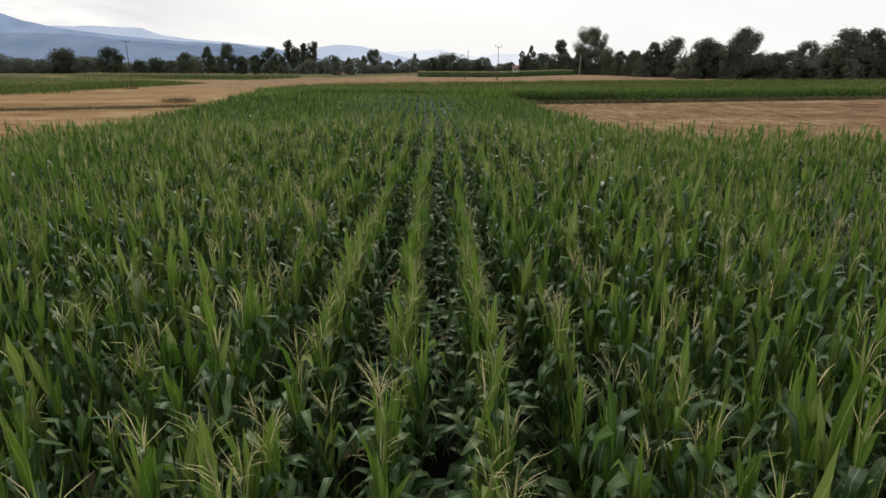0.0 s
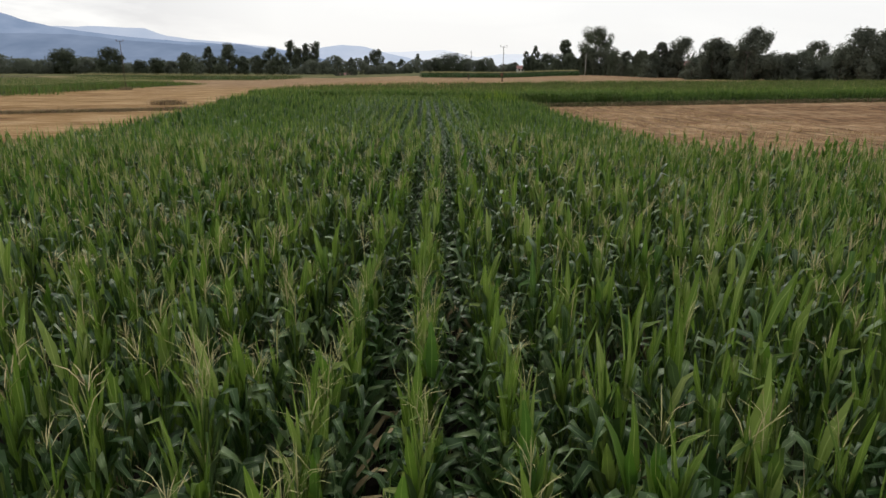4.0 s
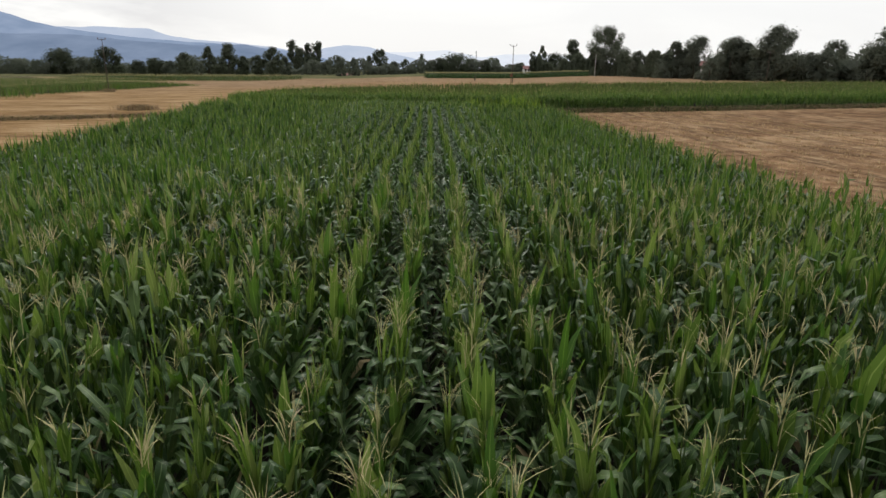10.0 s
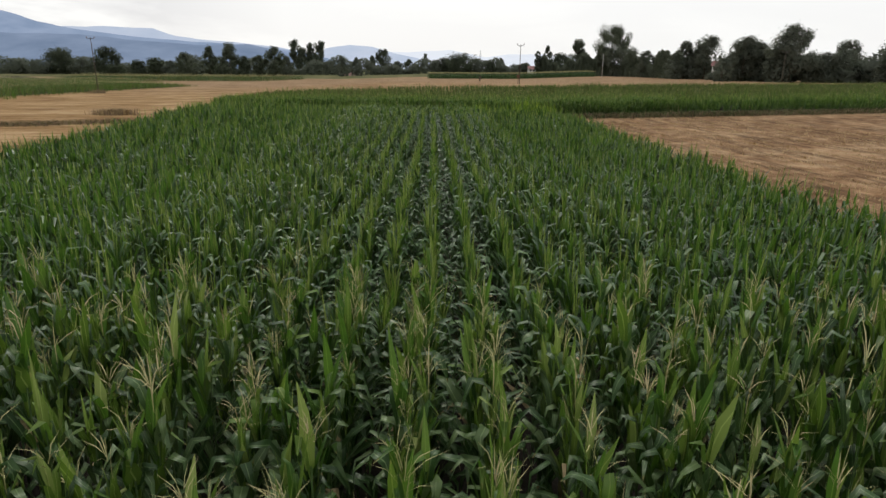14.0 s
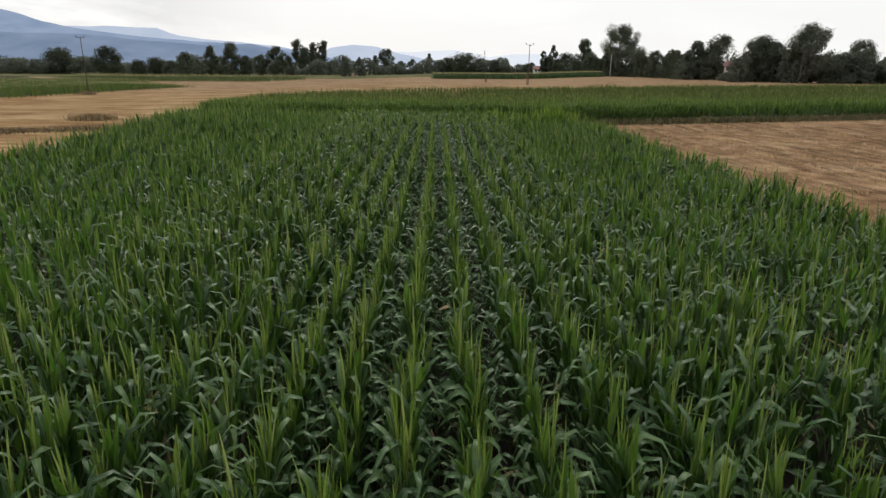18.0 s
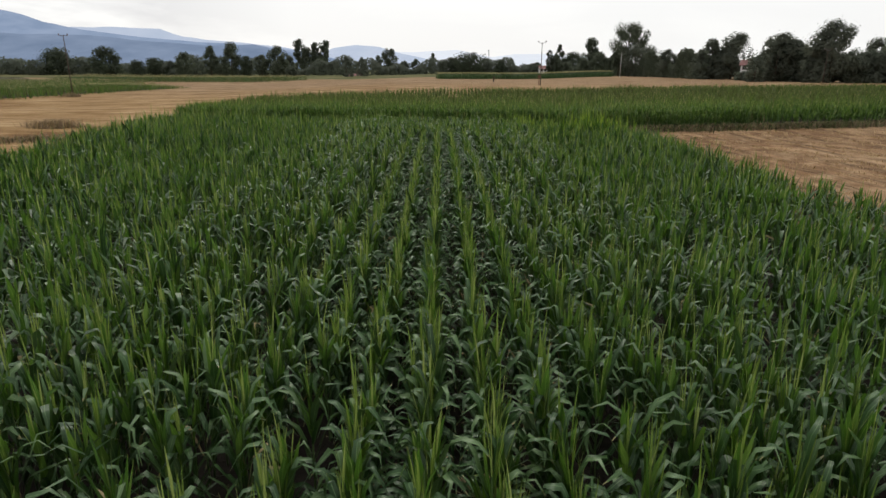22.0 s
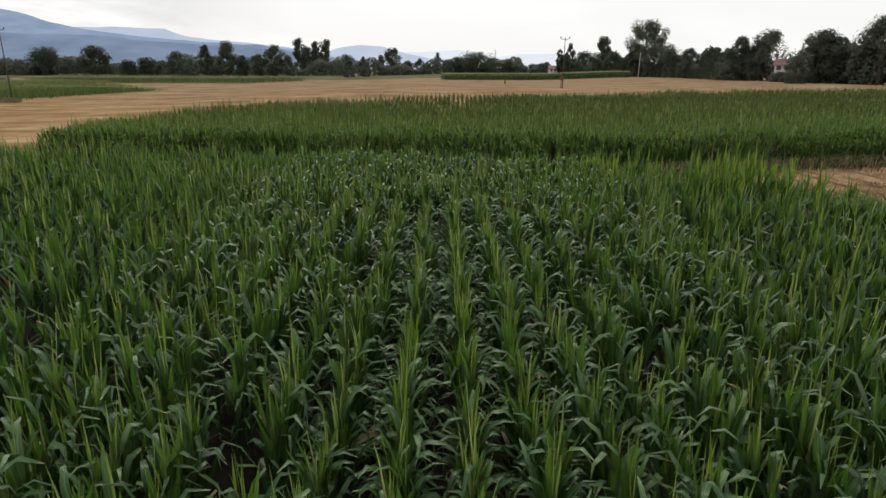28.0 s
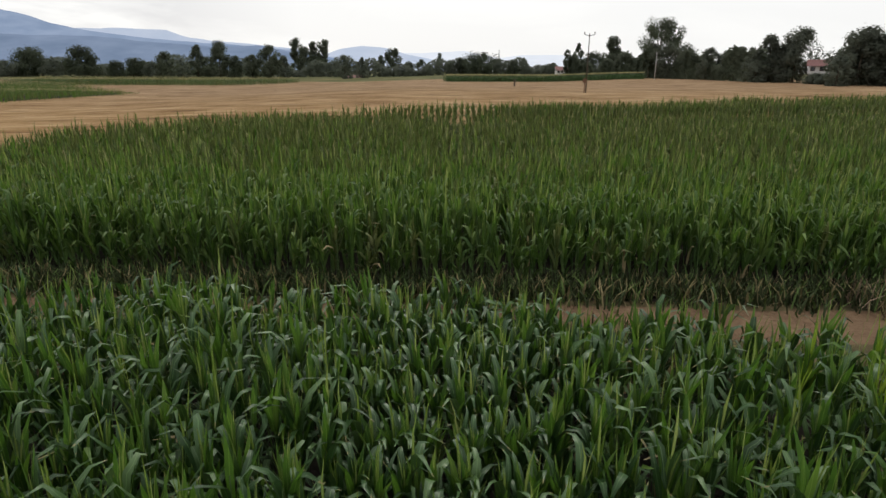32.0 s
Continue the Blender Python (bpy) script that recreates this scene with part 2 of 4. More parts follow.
def ground_material():
    """Straw stubble with swath lines, bare earth darkened for the crop's shade, a dirt track, far meadow."""
    k = Mat("field_ground", 0.95, 0.05)
    c = k.n("ShaderNodeTexCoord")
    sep = k.n("ShaderNodeSeparateXYZ")
    k.l(c.outputs["Object"], sep.inputs[0])
    x, y = sep.outputs[0], sep.outputs[1]
    wob = k.math("MULTIPLY", k.math("SUBTRACT", k.noise(0.25, 4.0), 0.5), 3.0)
    fine = k.noise(9.0, 6.0)
    mid = k.noise(0.9, 5.0)
    swath = k.noise(0.8, 5.0, (0.22, 1.5, 1), 0.7)
    blot = k.noise(0.16, 5.0, (0.7, 1.3, 1), 0.65)
    broad = k.noise(0.06, 4.0, (0.5, 1.6, 1))
    f = k.math("ADD", k.math("ADD", k.math("MULTIPLY", swath, 0.34), k.math("MULTIPLY", fine, 0.2)), k.math("ADD", k.math("MULTIPLY", broad, 0.18), k.math("MULTIPLY", blot, 0.30)))
    fr = k.math("ADD", k.math("ADD", k.math("MULTIPLY", mid, 0.34), k.math("MULTIPLY", fine, 0.2)), k.math("ADD", k.math("MULTIPLY", broad, 0.18), k.math("MULTIPLY", blot, 0.30)))
    stubble = k.ramp(f, (0.41, (0.090, 0.050, 0.023)), (0.465, (0.188, 0.108, 0.046)), (0.52, (0.275, 0.172, 0.079)), (0.60, (0.42, 0.30, 0.17)))
    reddish = k.ramp(fr, (0.40, (0.074, 0.041, 0.022)), (0.46, (0.165, 0.094, 0.048)), (0.52, (0.250, 0.153, 0.083)), (0.60, (0.37, 0.26, 0.155)))
    right = k.math("MULTIPLY", k.math("GREATER_THAN", x, 5.0), k.math("LESS_THAN", y, 110.0))
    # wheel and combine lines that run on past the crop
    lane = k.n("ShaderNodeCombineXYZ")
    k.l(k.math("ADD", k.math("MULTIPLY", x, 1.5), k.math("MULTIPLY", y, 0.22)), lane.inputs[0])
    k.l(k.math("MULTIPLY", y, 0.16), lane.inputs[1])
    ruts = k.n("ShaderNodeTexNoise", Scale=1.0, Detail=5.0, Roughness=0.7)
    k.l(lane.outputs[0], ruts.inputs["Vector"])
    rut = k.ramp(ruts.outputs["Fac"], (0.38, (0.36, 0.35, 0.34)), (0.50, (0.90, 0.90, 0.90)), (0.66, (1.22, 1.20, 1.16)))
    reddish = k.mix(0.9, reddish, rut, "MULTIPLY")
    stubble = k.mix(right, stubble, reddish)
    # bare earth, its colour kept near black to carry the shade between plants
    shaded_soil = k.ramp(k.math("ADD", k.math("MULTIPLY", mid, 0.6), k.math("MULTIPLY", fine, 0.4)),
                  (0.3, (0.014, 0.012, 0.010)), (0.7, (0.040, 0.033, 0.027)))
    dirt = k.ramp(k.math("ADD", k.math("MULTIPLY", mid, 0.5), k.math("MULTIPLY", fine, 0.5)),
                  (0.3, (0.08, 0.050, 0.032)), (0.55, (0.165, 0.108, 0.066)), (0.75, (0.25, 0.178, 0.118)))
    weedy = k.ramp(mid, (0.35, (0.04, 0.038, 0.02)), (0.65, (0.12, 0.095, 0.05)))
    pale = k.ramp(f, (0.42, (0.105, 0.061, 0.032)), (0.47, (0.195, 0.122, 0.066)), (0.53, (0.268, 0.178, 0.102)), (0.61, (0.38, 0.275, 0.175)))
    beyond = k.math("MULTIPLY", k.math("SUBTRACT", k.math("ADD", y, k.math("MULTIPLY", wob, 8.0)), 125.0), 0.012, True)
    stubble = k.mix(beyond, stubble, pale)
    # narrow wheel marks across the stubble
    band = k.math("FRACT", k.math("MULTIPLY", k.math("ADD", k.math("ADD", y, k.math("MULTIPLY", x, 0.05)), k.math("MULTIPLY", wob, 1.1)), 0.062))
    mark = k.math("LESS_THAN", k.math("ABSOLUTE", k.math("SUBTRACT", band, 0.5)), 0.028)
    mark = k.math("MULTIPLY", mark, k.math("MULTIPLY", k.math("SUBTRACT", k.noise(0.05, 3.0, (1.0, 2.0, 1)), 0.42), 5.0, True))
    mark = k.math("MULTIPLY", mark, k.math("SUBTRACT", 1.0, right))
    stubble = k.mix(k.math("MULTIPLY", mark, 0.6), stubble, (0.075, 0.048, 0.026))
    # the track between the two crops
    off = k.math("ABSOLUTE", k.math("SUBTRACT", k.math("ADD", y, k.math("MULTIPLY", wob, 0.25)), 78.4))
    along = k.math("MULTIPLY", k.math("LESS_THAN", k.math("ADD", x, wob), 9.5), k.math("GREATER_THAN", k.math("ADD", x, wob), -23.0))
    verge = k.math("MULTIPLY", k.math("LESS_THAN", off, 2.6), along)
    wheel = k.math("LESS_THAN", k.math("ABSOLUTE", k.math("SUBTRACT", off, -0.2)), 0.95)
    col = k.mix(verge, stubble, weedy)
    col = k.mix(k.math("MULTIPLY", wheel, along), col, dirt)
    # earth under the near crop and under the second crop, crop shade in its colour
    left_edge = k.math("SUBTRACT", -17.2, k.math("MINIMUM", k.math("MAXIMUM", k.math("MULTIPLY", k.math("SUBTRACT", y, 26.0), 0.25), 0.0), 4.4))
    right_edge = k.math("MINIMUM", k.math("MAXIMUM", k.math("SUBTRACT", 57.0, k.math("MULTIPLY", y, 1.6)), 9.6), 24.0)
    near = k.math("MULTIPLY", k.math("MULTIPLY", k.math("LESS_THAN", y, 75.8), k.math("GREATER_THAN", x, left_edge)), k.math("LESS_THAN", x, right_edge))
    col = k.mix(near, col, shaded_soil)
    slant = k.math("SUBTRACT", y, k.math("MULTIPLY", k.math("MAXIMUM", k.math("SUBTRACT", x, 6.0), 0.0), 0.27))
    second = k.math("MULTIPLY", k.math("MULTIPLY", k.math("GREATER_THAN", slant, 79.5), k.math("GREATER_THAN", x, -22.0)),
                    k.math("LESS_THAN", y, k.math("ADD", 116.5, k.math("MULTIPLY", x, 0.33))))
    col = k.mix(second, col, shaded_soil)
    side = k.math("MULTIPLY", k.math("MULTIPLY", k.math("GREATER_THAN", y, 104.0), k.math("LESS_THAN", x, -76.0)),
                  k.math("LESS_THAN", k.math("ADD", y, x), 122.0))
    col = k.mix(side, col, shaded_soil)
    far = k.math("GREATER_THAN", k.math("ADD", y, k.math("MULTIPLY", wob, 6.0)), 345.0)
    meadow = k.ramp(k.noise(0.05, 5.0), (0.35, (0.06, 0.075, 0.03)), (0.65, (0.15, 0.135, 0.06)))
    col = k.mix(far, col, meadow)
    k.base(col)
    k.bump(k.math("ADD", k.math("MULTIPLY", swath, 0.7), k.math("MULTIPLY", fine, 0.6)), 0.7, 0.10)
    return k.m


GROUND = ground_material()


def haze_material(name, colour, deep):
    """Far hills, seen through miles of lit air; this haze is painted as emission."""
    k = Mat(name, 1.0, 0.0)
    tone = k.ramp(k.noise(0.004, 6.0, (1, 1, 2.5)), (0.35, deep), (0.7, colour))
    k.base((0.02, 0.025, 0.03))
    # no lamp: the glow stands in for lit air before the slopes
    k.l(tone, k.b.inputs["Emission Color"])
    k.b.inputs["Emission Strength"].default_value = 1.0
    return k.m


# ---------------------------------------------------------------- mesh helpers
def mesh_np(name, verts, quads, mats, index=None, uv=None, smooth=True):
    """A mesh of four-cornered faces from arrays."""
    me = bpy.data.meshes.new(name)
    n = len(quads)
    me.vertices.add(len(verts))
    me.vertices.foreach_set("co", np.ascontiguousarray(verts, dtype=np.float32).ravel())
    me.loops.add(4 * n)
    me.loops.foreach_set("vertex_index", np.ascontiguousarray(quads, dtype=np.int32).ravel())
    me.polygons.add(n)
    me.polygons.foreach_set("loop_start", np.arange(0, 4 * n, 4, dtype=np.int32))
    for m in mats:
        me.materials.append(m)
    if index is not None:
        me.polygons.foreach_set("material_index", np.ascontiguousarray(index, dtype=np.int32))
    me.polygons.foreach_set("use_smooth", np.full(n, smooth))
    if uv is not None:
        layer = me.uv_layers.new(name="UVMap")
        layer.data.foreach_set("uv", np.ascontiguousarray(uv, dtype=np.float32).ravel())
    me.update(calc_edges=True)
    return me


def part(name, bm, material, parent, label="", smooth=False):
    """One bmesh as one mesh object under a thing or a part."""
    me = bpy.data.meshes.new(name)
    bm.to_mesh(me)
    bm.free()
    me.materials.append(material)
    if smooth:
        me.polygons.foreach_set("use_smooth", np.full(len(me.polygons), True))
    ob = new(name, me)
    ob.parent = parent
    return tagged(ob, label)


def part_mesh(name, me, parent, label=""):
    ob = new(name, me)
    ob.parent = parent
    return tagged(ob, label)


def box(bm, x0, x1, y0, y1, z0, z1, bevel=0.0):
    r = bmesh.ops.create_cube(bm, size=1.0)
    bmesh.ops.scale(bm, vec=(x1 - x0, y1 - y0, z1 - z0), verts=r["verts"])
    bmesh.ops.translate(bm, vec=((x0 + x1) / 2, (y0 + y1) / 2, (z0 + z1) / 2), verts=r["verts"])
    if bevel:
        bmesh.ops.bevel(bm, geom=list({e for v in r["verts"] for e in v.link_edges}), offset=bevel, segments=1, affect="EDGES")
    return bm


def tube(bm, points, radii, sides=8):
    """A tapered round limb through points."""
    rings = []
    for i, (p, r) in enumerate(zip(points, radii)):
        a = Vector(points[max(i - 1, 0)])
        b = Vector(points[min(i + 1, len(points) - 1)])
        d = (b - a).normalized()
        s = d.orthogonal().normalized()
        t = d.cross(s)
        rings.append([bm.verts.new(Vector(p) + r * (math.cos(k) * s + math.sin(k) * t))
                      for k in (2 * math.pi * j / sides for j in range(sides))])
    for q, w in zip(rings, rings[1:]):
        for j in range(sides):
            bm.faces.new((q[j], q[(j + 1) % sides], w[(j + 1) % sides], w[j]))
    bm.faces.new(rings[0][::-1])
    bm.faces.new(rings[-1])
    return bm


# ---------------------------------------------------------------- the lie of the land
LAND_Y = [-5000, 0, 25, 42, 60, 80, 116, 163, 219, 304, 420, 6000]
LAND_MID = [0.3, 0.3, 0.2, -0.2, 0.0, 0.35, 1.0, 1.9, 1.5, 1.1, 2.2, 2.2]
LAND_LEFT = [0.3, 0.3, 0.2, -0.1, 0.0, 0.2, 0.1, 0.0, -0.2, -0.5, 1.0, 2.2]
LAND_RIGHT = [0.3, 0.3, 0.2, 0.0, 0.2, 0.4, 1.0, 1.8, 2.0, 2.4, 2.4, 2.2]


def land(x, y):
    """Height of the ground."""
    a, b, c = (np.interp(y, LAND_Y, col) for col in (LAND_LEFT, LAND_MID, LAND_RIGHT))
    u = np.clip((np.asarray(x, float) + 60) / 50, 0, 1)
    v = np.clip((np.asarray(x, float) - 25) / 45, 0, 1)
    u, v = u * u * (3 - 2 * u), v * v * (3 - 2 * v)
    return a * (1 - u) + u * (b * (1 - v) + c * v)


def ground_sheet():
    xs = np.concatenate([[-4700, -3000, -1800, -1000, -600, -400, -280, -200], np.arange(-150, 151, 2.5), [200, 280, 400, 600, 1000, 1800, 3000, 4700]])
    ys = np.concatenate([[-1500, -700, -300, -120, -50, -25], np.arange(-12, 345, 2.5), [360, 400, 460, 540, 650, 800, 1100, 1600, 2400, 3400, 4700]])
    X, Y = np.meshgrid(xs, ys)
    rough = 0.03 * np.sin(X * 1.7 + 0.6 * Y) * np.sin(Y * 1.3 - 0.4 * X)
    V = np.stack([X, Y, land(X, Y) + rough], -1).reshape(-1, 3)
    i = np.arange(len(V)).reshape(X.shape)
    Q = np.stack([i[:-1, :-1], i[:-1, 1:], i[1:, 1:], i[1:, :-1]], -1).reshape(-1, 4)
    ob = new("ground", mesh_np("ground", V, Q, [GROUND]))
    return tagged(ob, "flat farmland of tan straw stubble, bare earth and a dirt track", "ground", kind="structure")


ground_sheet()


def hill_range(name, label, y, profile, colour, deep, depth=500.0, seed=0.0):
    """A far ridge with folded slopes; profile: places along x and the crest height there."""
    px, pz = zip(*profile)
    xs = np.arange(px[0], px[-1] + 1, 22.0)
    crest = np.interp(xs, px, pz)
    crest = crest + 0.02 * crest * np.array([noise.fractal((x * 0.004 + seed, seed, 0), 1.0, 2.0, 5) for x in xs])
    rows = np.linspace(0, 1, 15)
    V = []
    for r in rows:
        fold = np.array([noise.fractal((x * 0.0022 + seed, r * 2.2, seed), 1.0, 2.0, 5) for x in xs])
        z = crest * (r ** 0.9) + crest * 0.10 * fold * math.sin(math.pi * r)
        V.append(np.stack([xs, y - depth * (1 - r) + 60 * fold * math.sin(math.pi * r), z], -1))
    V.append(np.stack([xs, np.full_like(xs, y + 30.0), np.full_like(xs, -5.0)], -1))
    V = np.concatenate(V)
    i = np.arange(len(V)).reshape(len(rows) + 1, len(xs))
    Q = np.stack([i[:-1, :-1], i[:-1, 1:], i[1:, 1:], i[1:, :-1]], -1).reshape(-1, 4)
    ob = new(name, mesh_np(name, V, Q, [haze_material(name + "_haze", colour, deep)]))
    return tagged(ob, label, "hills", kind="structure")

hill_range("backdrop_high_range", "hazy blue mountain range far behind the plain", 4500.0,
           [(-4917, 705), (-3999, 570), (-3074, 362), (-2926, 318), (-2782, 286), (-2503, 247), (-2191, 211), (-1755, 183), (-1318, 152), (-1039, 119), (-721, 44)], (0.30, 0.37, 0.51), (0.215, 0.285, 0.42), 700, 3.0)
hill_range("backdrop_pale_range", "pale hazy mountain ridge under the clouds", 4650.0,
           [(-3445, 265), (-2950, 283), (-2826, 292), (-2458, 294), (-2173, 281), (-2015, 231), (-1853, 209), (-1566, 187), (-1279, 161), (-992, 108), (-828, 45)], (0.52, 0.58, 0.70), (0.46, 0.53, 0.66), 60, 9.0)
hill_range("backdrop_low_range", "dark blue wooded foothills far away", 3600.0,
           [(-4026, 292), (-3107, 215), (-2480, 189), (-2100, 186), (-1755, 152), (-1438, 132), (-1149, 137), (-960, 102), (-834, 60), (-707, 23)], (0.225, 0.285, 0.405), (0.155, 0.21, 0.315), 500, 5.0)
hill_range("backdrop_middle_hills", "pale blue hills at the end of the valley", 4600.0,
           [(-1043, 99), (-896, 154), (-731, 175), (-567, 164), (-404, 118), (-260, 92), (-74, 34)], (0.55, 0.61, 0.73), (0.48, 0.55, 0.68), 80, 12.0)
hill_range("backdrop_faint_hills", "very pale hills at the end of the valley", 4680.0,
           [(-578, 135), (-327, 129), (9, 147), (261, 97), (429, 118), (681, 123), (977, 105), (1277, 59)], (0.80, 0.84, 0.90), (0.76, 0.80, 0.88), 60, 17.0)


# ---------------------------------------------------------------- maize
def ribbon(rng, z0, azim, length, width, rise, drop, power, segs, across, twist=0.0, kink=None, bend=0.24):
    """One leaf blade: rises at an angle, arches over, narrows to a tip. Degrees."""
    s = np.linspace(0, 1, segs + 1)
    e = np.radians(rise - (rise - drop) * s ** power)
    if kink is not None:
        e = np.radians(rise) + (np.radians(drop) - np.radians(rise)) * np.clip((s - kink) / bend + 0.5, 0, 1) - 0.25 * np.clip(s - kink, 0, 1)
    h = np.concatenate([[0], np.cumsum(np.cos(e[:-1]) * length / segs)])
    v = np.concatenate([[0], np.cumsum(np.sin(e[:-1]) * length / segs)])
    turn = azim + twist * s ** 2
    mid = np.stack([0.012 * np.cos(azim) + h * np.cos(turn), 0.012 * np.sin(azim) + h * np.sin(turn), z0 + v], -1)
    side = np.stack([-np.sin(turn), np.cos(turn), 0 * s], -1)
    roll = rng.uniform(-0.35, 0.35) + 0.6 * rng.uniform(-1, 1) * s
    up = np.stack([-np.sin(e) * np.cos(turn), -np.sin(e) * np.sin(turn), np.cos(e)], -1)
    side = side * np.cos(roll)[:, None] + up * np.sin(roll)[:, None]
    w = width * np.clip(0.55 + 1.6 * s, 0, 1) * np.clip((1.02 - s) / 0.62, 0.0, 1) ** 0.8 / 2
    if across == 2:
        V = np.stack([mid - side * w[:, None], mid + side * w[:, None]], 1)
    else:
        fold = up * (w * (0.32 + 0.22 * np.sin(15 * s + rng.uniform(0, 6))))[:, None]
        V = np.stack([mid - side * w[:, None] + fold, mid, mid + side * w[:, None] + fold], 1)
    i = np.arange((segs + 1) * across).reshape(segs + 1, across)
    Q = np.stack([i[:-1, :-1], i[:-1, 1:], i[1:, 1:], i[1:, :-1]], -1).reshape(-1, 4)
    U = np.stack(np.broadcast_arrays(np.linspace(0, 1, across)[None], s[:, None]), -1).reshape(-1, 2)[Q]
    return V.reshape(-1, 3), Q, U


def stem(z1, r0, r1, lean, sides, z0=-0.06, rings=3):
    zz = np.linspace(0, 1, rings)
    a = np.arange(sides) * 2 * np.pi / sides
    V = np.stack(np.broadcast_arrays(
        (r0 + (r1 - r0) * zz)[:, None] * np.cos(a) + lean[0] * (zz ** 2)[:, None],
        (r0 + (r1 - r0) * zz)[:, None] * np.sin(a) + lean[1] * (zz ** 2)[:, None],
        (z0 + (z1 - z0) * zz)[:, None]), -1).reshape(-1, 3)
    i = np.arange(rings * sides).reshape(rings, sides)
    j = np.roll(i, -1, 1)
    Q = np.stack([i[:-1], j[:-1], j[1:], i[1:]], -1).reshape(-1, 4)
    return V, Q, np.zeros((len(Q), 4, 2))


def join(pieces):
    """Pieces (verts, faces, uv, material index) as one."""
    V, Q, U, M, n = [], [], [], [], 0
    for v, q, u, m in pieces:
        V.append(v), Q.append(q + n), U.append(u), M.append(np.full(len(q), m))
        n += len(v)
    return np.concatenate(V), np.concatenate(Q), np.concatenate(U), np.concatenate(M)


def maize(rng, kind, fine):
    """The pieces of one maize plant: (name, verts, faces, uv, material index). kind: a name in KINDS.
    fine: 3 near the flight, 2 beside it, 1 far."""
    out = []
    tall = kind in ("tall", "tall_green", "tall_broad")
    broad = kind in ("broad", "lush", "olive")
    top = rng.uniform(1.85, 2.10) if tall else rng.uniform(1.12, 1.36)
    plane = rng.normal(0, 0.55) + (np.pi if rng.random() < 0.5 else 0)      # mostly across the row
    lean = rng.normal(0, 0.03, 2)
    across = 3 if fine == 3 else 2
    if fine > 1:
        out.append(("stalk", *stem(top, 0.015, 0.008, lean, {3: 5, 2: 3}[fine], rings=2), 2))
    count = ({3: 12, 2: 9, 1: 5} if tall else {3: 10, 2: 8, 1: 6})[fine]
    for k in range(count):
        f = (k + 0.5) / count
        z0 = top * ((0.28 + 0.66 * f) if tall else (0.14 + 0.73 * f)) * rng.uniform(0.94, 1.06) * (0.84 if fine == 1 else 1.0)
        az = plane + np.pi * (k % 2) + rng.normal(0, 0.42)
        if tall:
            length, rise, drop = rng.uniform(0.36, 0.60), rng.uniform(64, 84), rng.uniform(-89, -50)
            kink, bend = rng.uniform(0.34, 0.60), rng.uniform(0.14, 0.3)
            width = rng.uniform(0.082, 0.122)
            if f < 0.55:
                length, rise, drop = rng.uniform(0.60, 0.88), rng.uniform(46, 72), rng.uniform(-84, -38)
                kink, bend = rng.uniform(0.42, 0.66), rng.uniform(0.2, 0.42)
        else:
            length, rise, drop = rng.uniform(0.52, 0.80) * (1.10 - 0.25 * f), rng.uniform(46, 74), rng.uniform(-84, -34)
            kink, bend = rng.uniform(0.36, 0.62), rng.uniform(0.22, 0.5)
            width = rng.uniform(0.072, 0.108)
            if broad:                           # long pointed blades that stand up before they bow
                length, rise, drop = length * 1.08, rng.uniform(56, 80), rng.uniform(-62, -8)
                kink, bend = rng.uniform(0.48, 0.74), rng.uniform(0.3, 0.6)
        segs = {3: 5, 2: 4, 1: 2}[fine]
        dry = f < 0.35 and rng.random() < 0.06
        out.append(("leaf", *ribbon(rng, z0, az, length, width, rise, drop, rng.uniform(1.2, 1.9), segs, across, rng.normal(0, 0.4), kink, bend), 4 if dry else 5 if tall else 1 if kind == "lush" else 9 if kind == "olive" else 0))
    # the upright leaves: broad blades first, then the narrow rolled ones of the heart
    wide, thin = {"young": ({3: 5, 2: 4, 1: 3}, {3: 5, 2: 3, 1: 1}), "broad": ({3: 8, 2: 7, 1: 4}, {3: 4, 2: 3, 1: 2}), "lush": ({3: 6, 2: 6, 1: 5}, {3: 6, 2: 5, 1: 4}), "olive": ({3: 6, 2: 5, 1: 5}, {3: 5, 2: 4, 1: 3}),
                  "tall_broad": ({3: 8, 2: 7, 1: 5}, {3: 2, 2: 2, 1: 1})}.get(kind, ({3: 7, 2: 6, 1: 4}, {3: 6, 2: 4, 1: 3}))
    for k in range(wide[fine] + thin[fine]):
        az = plane + np.pi * (k % 2) + rng.normal(0, 0.8)
        if k < wide[fine]:
            z0, length, rise = top * (rng.uniform(0.60, 1.02) if tall else rng.uniform(0.50, 0.88)), rng.uniform(0.26, 0.50) if tall else rng.uniform(0.30, 0.54), rng.uniform(70, 89)
            width, fall = rng.uniform(0.05, 0.092) if tall else rng.uniform(0.062, 0.104), rng.uniform(4, 36)
        else:
            z0, length, rise = top * rng.uniform(0.72, 1.0), rng.uniform(0.30, 0.64), rng.uniform(76 if broad else 79, 90)
            width, fall = rng.uniform(0.012, 0.034) * (1.0 if fine > 1 else 1.25), rng.uniform(2, 26 if broad else 14)
        if broad and k < wide[fine]:
            z0, length = top * rng.uniform(0.44, 0.80), rng.uniform(0.42, 0.70)
        if kind == "tall_broad" and k < wide[fine]:
            length, width = length * 1.12, width * 1.35
        if fine == 1:
            length *= 0.82
        if tall and fine > 1 and k < 2 and rng.random() < 0.5:          # a broad pointed flag leaf
            length, width, rise, fall = rng.uniform(0.48, 0.70), rng.uniform(0.085, 0.115), rng.uniform(76, 88), rng.uniform(4, 30)
        hood, segs = None, {3: 3, 2: 2, 1: 2}[fine]
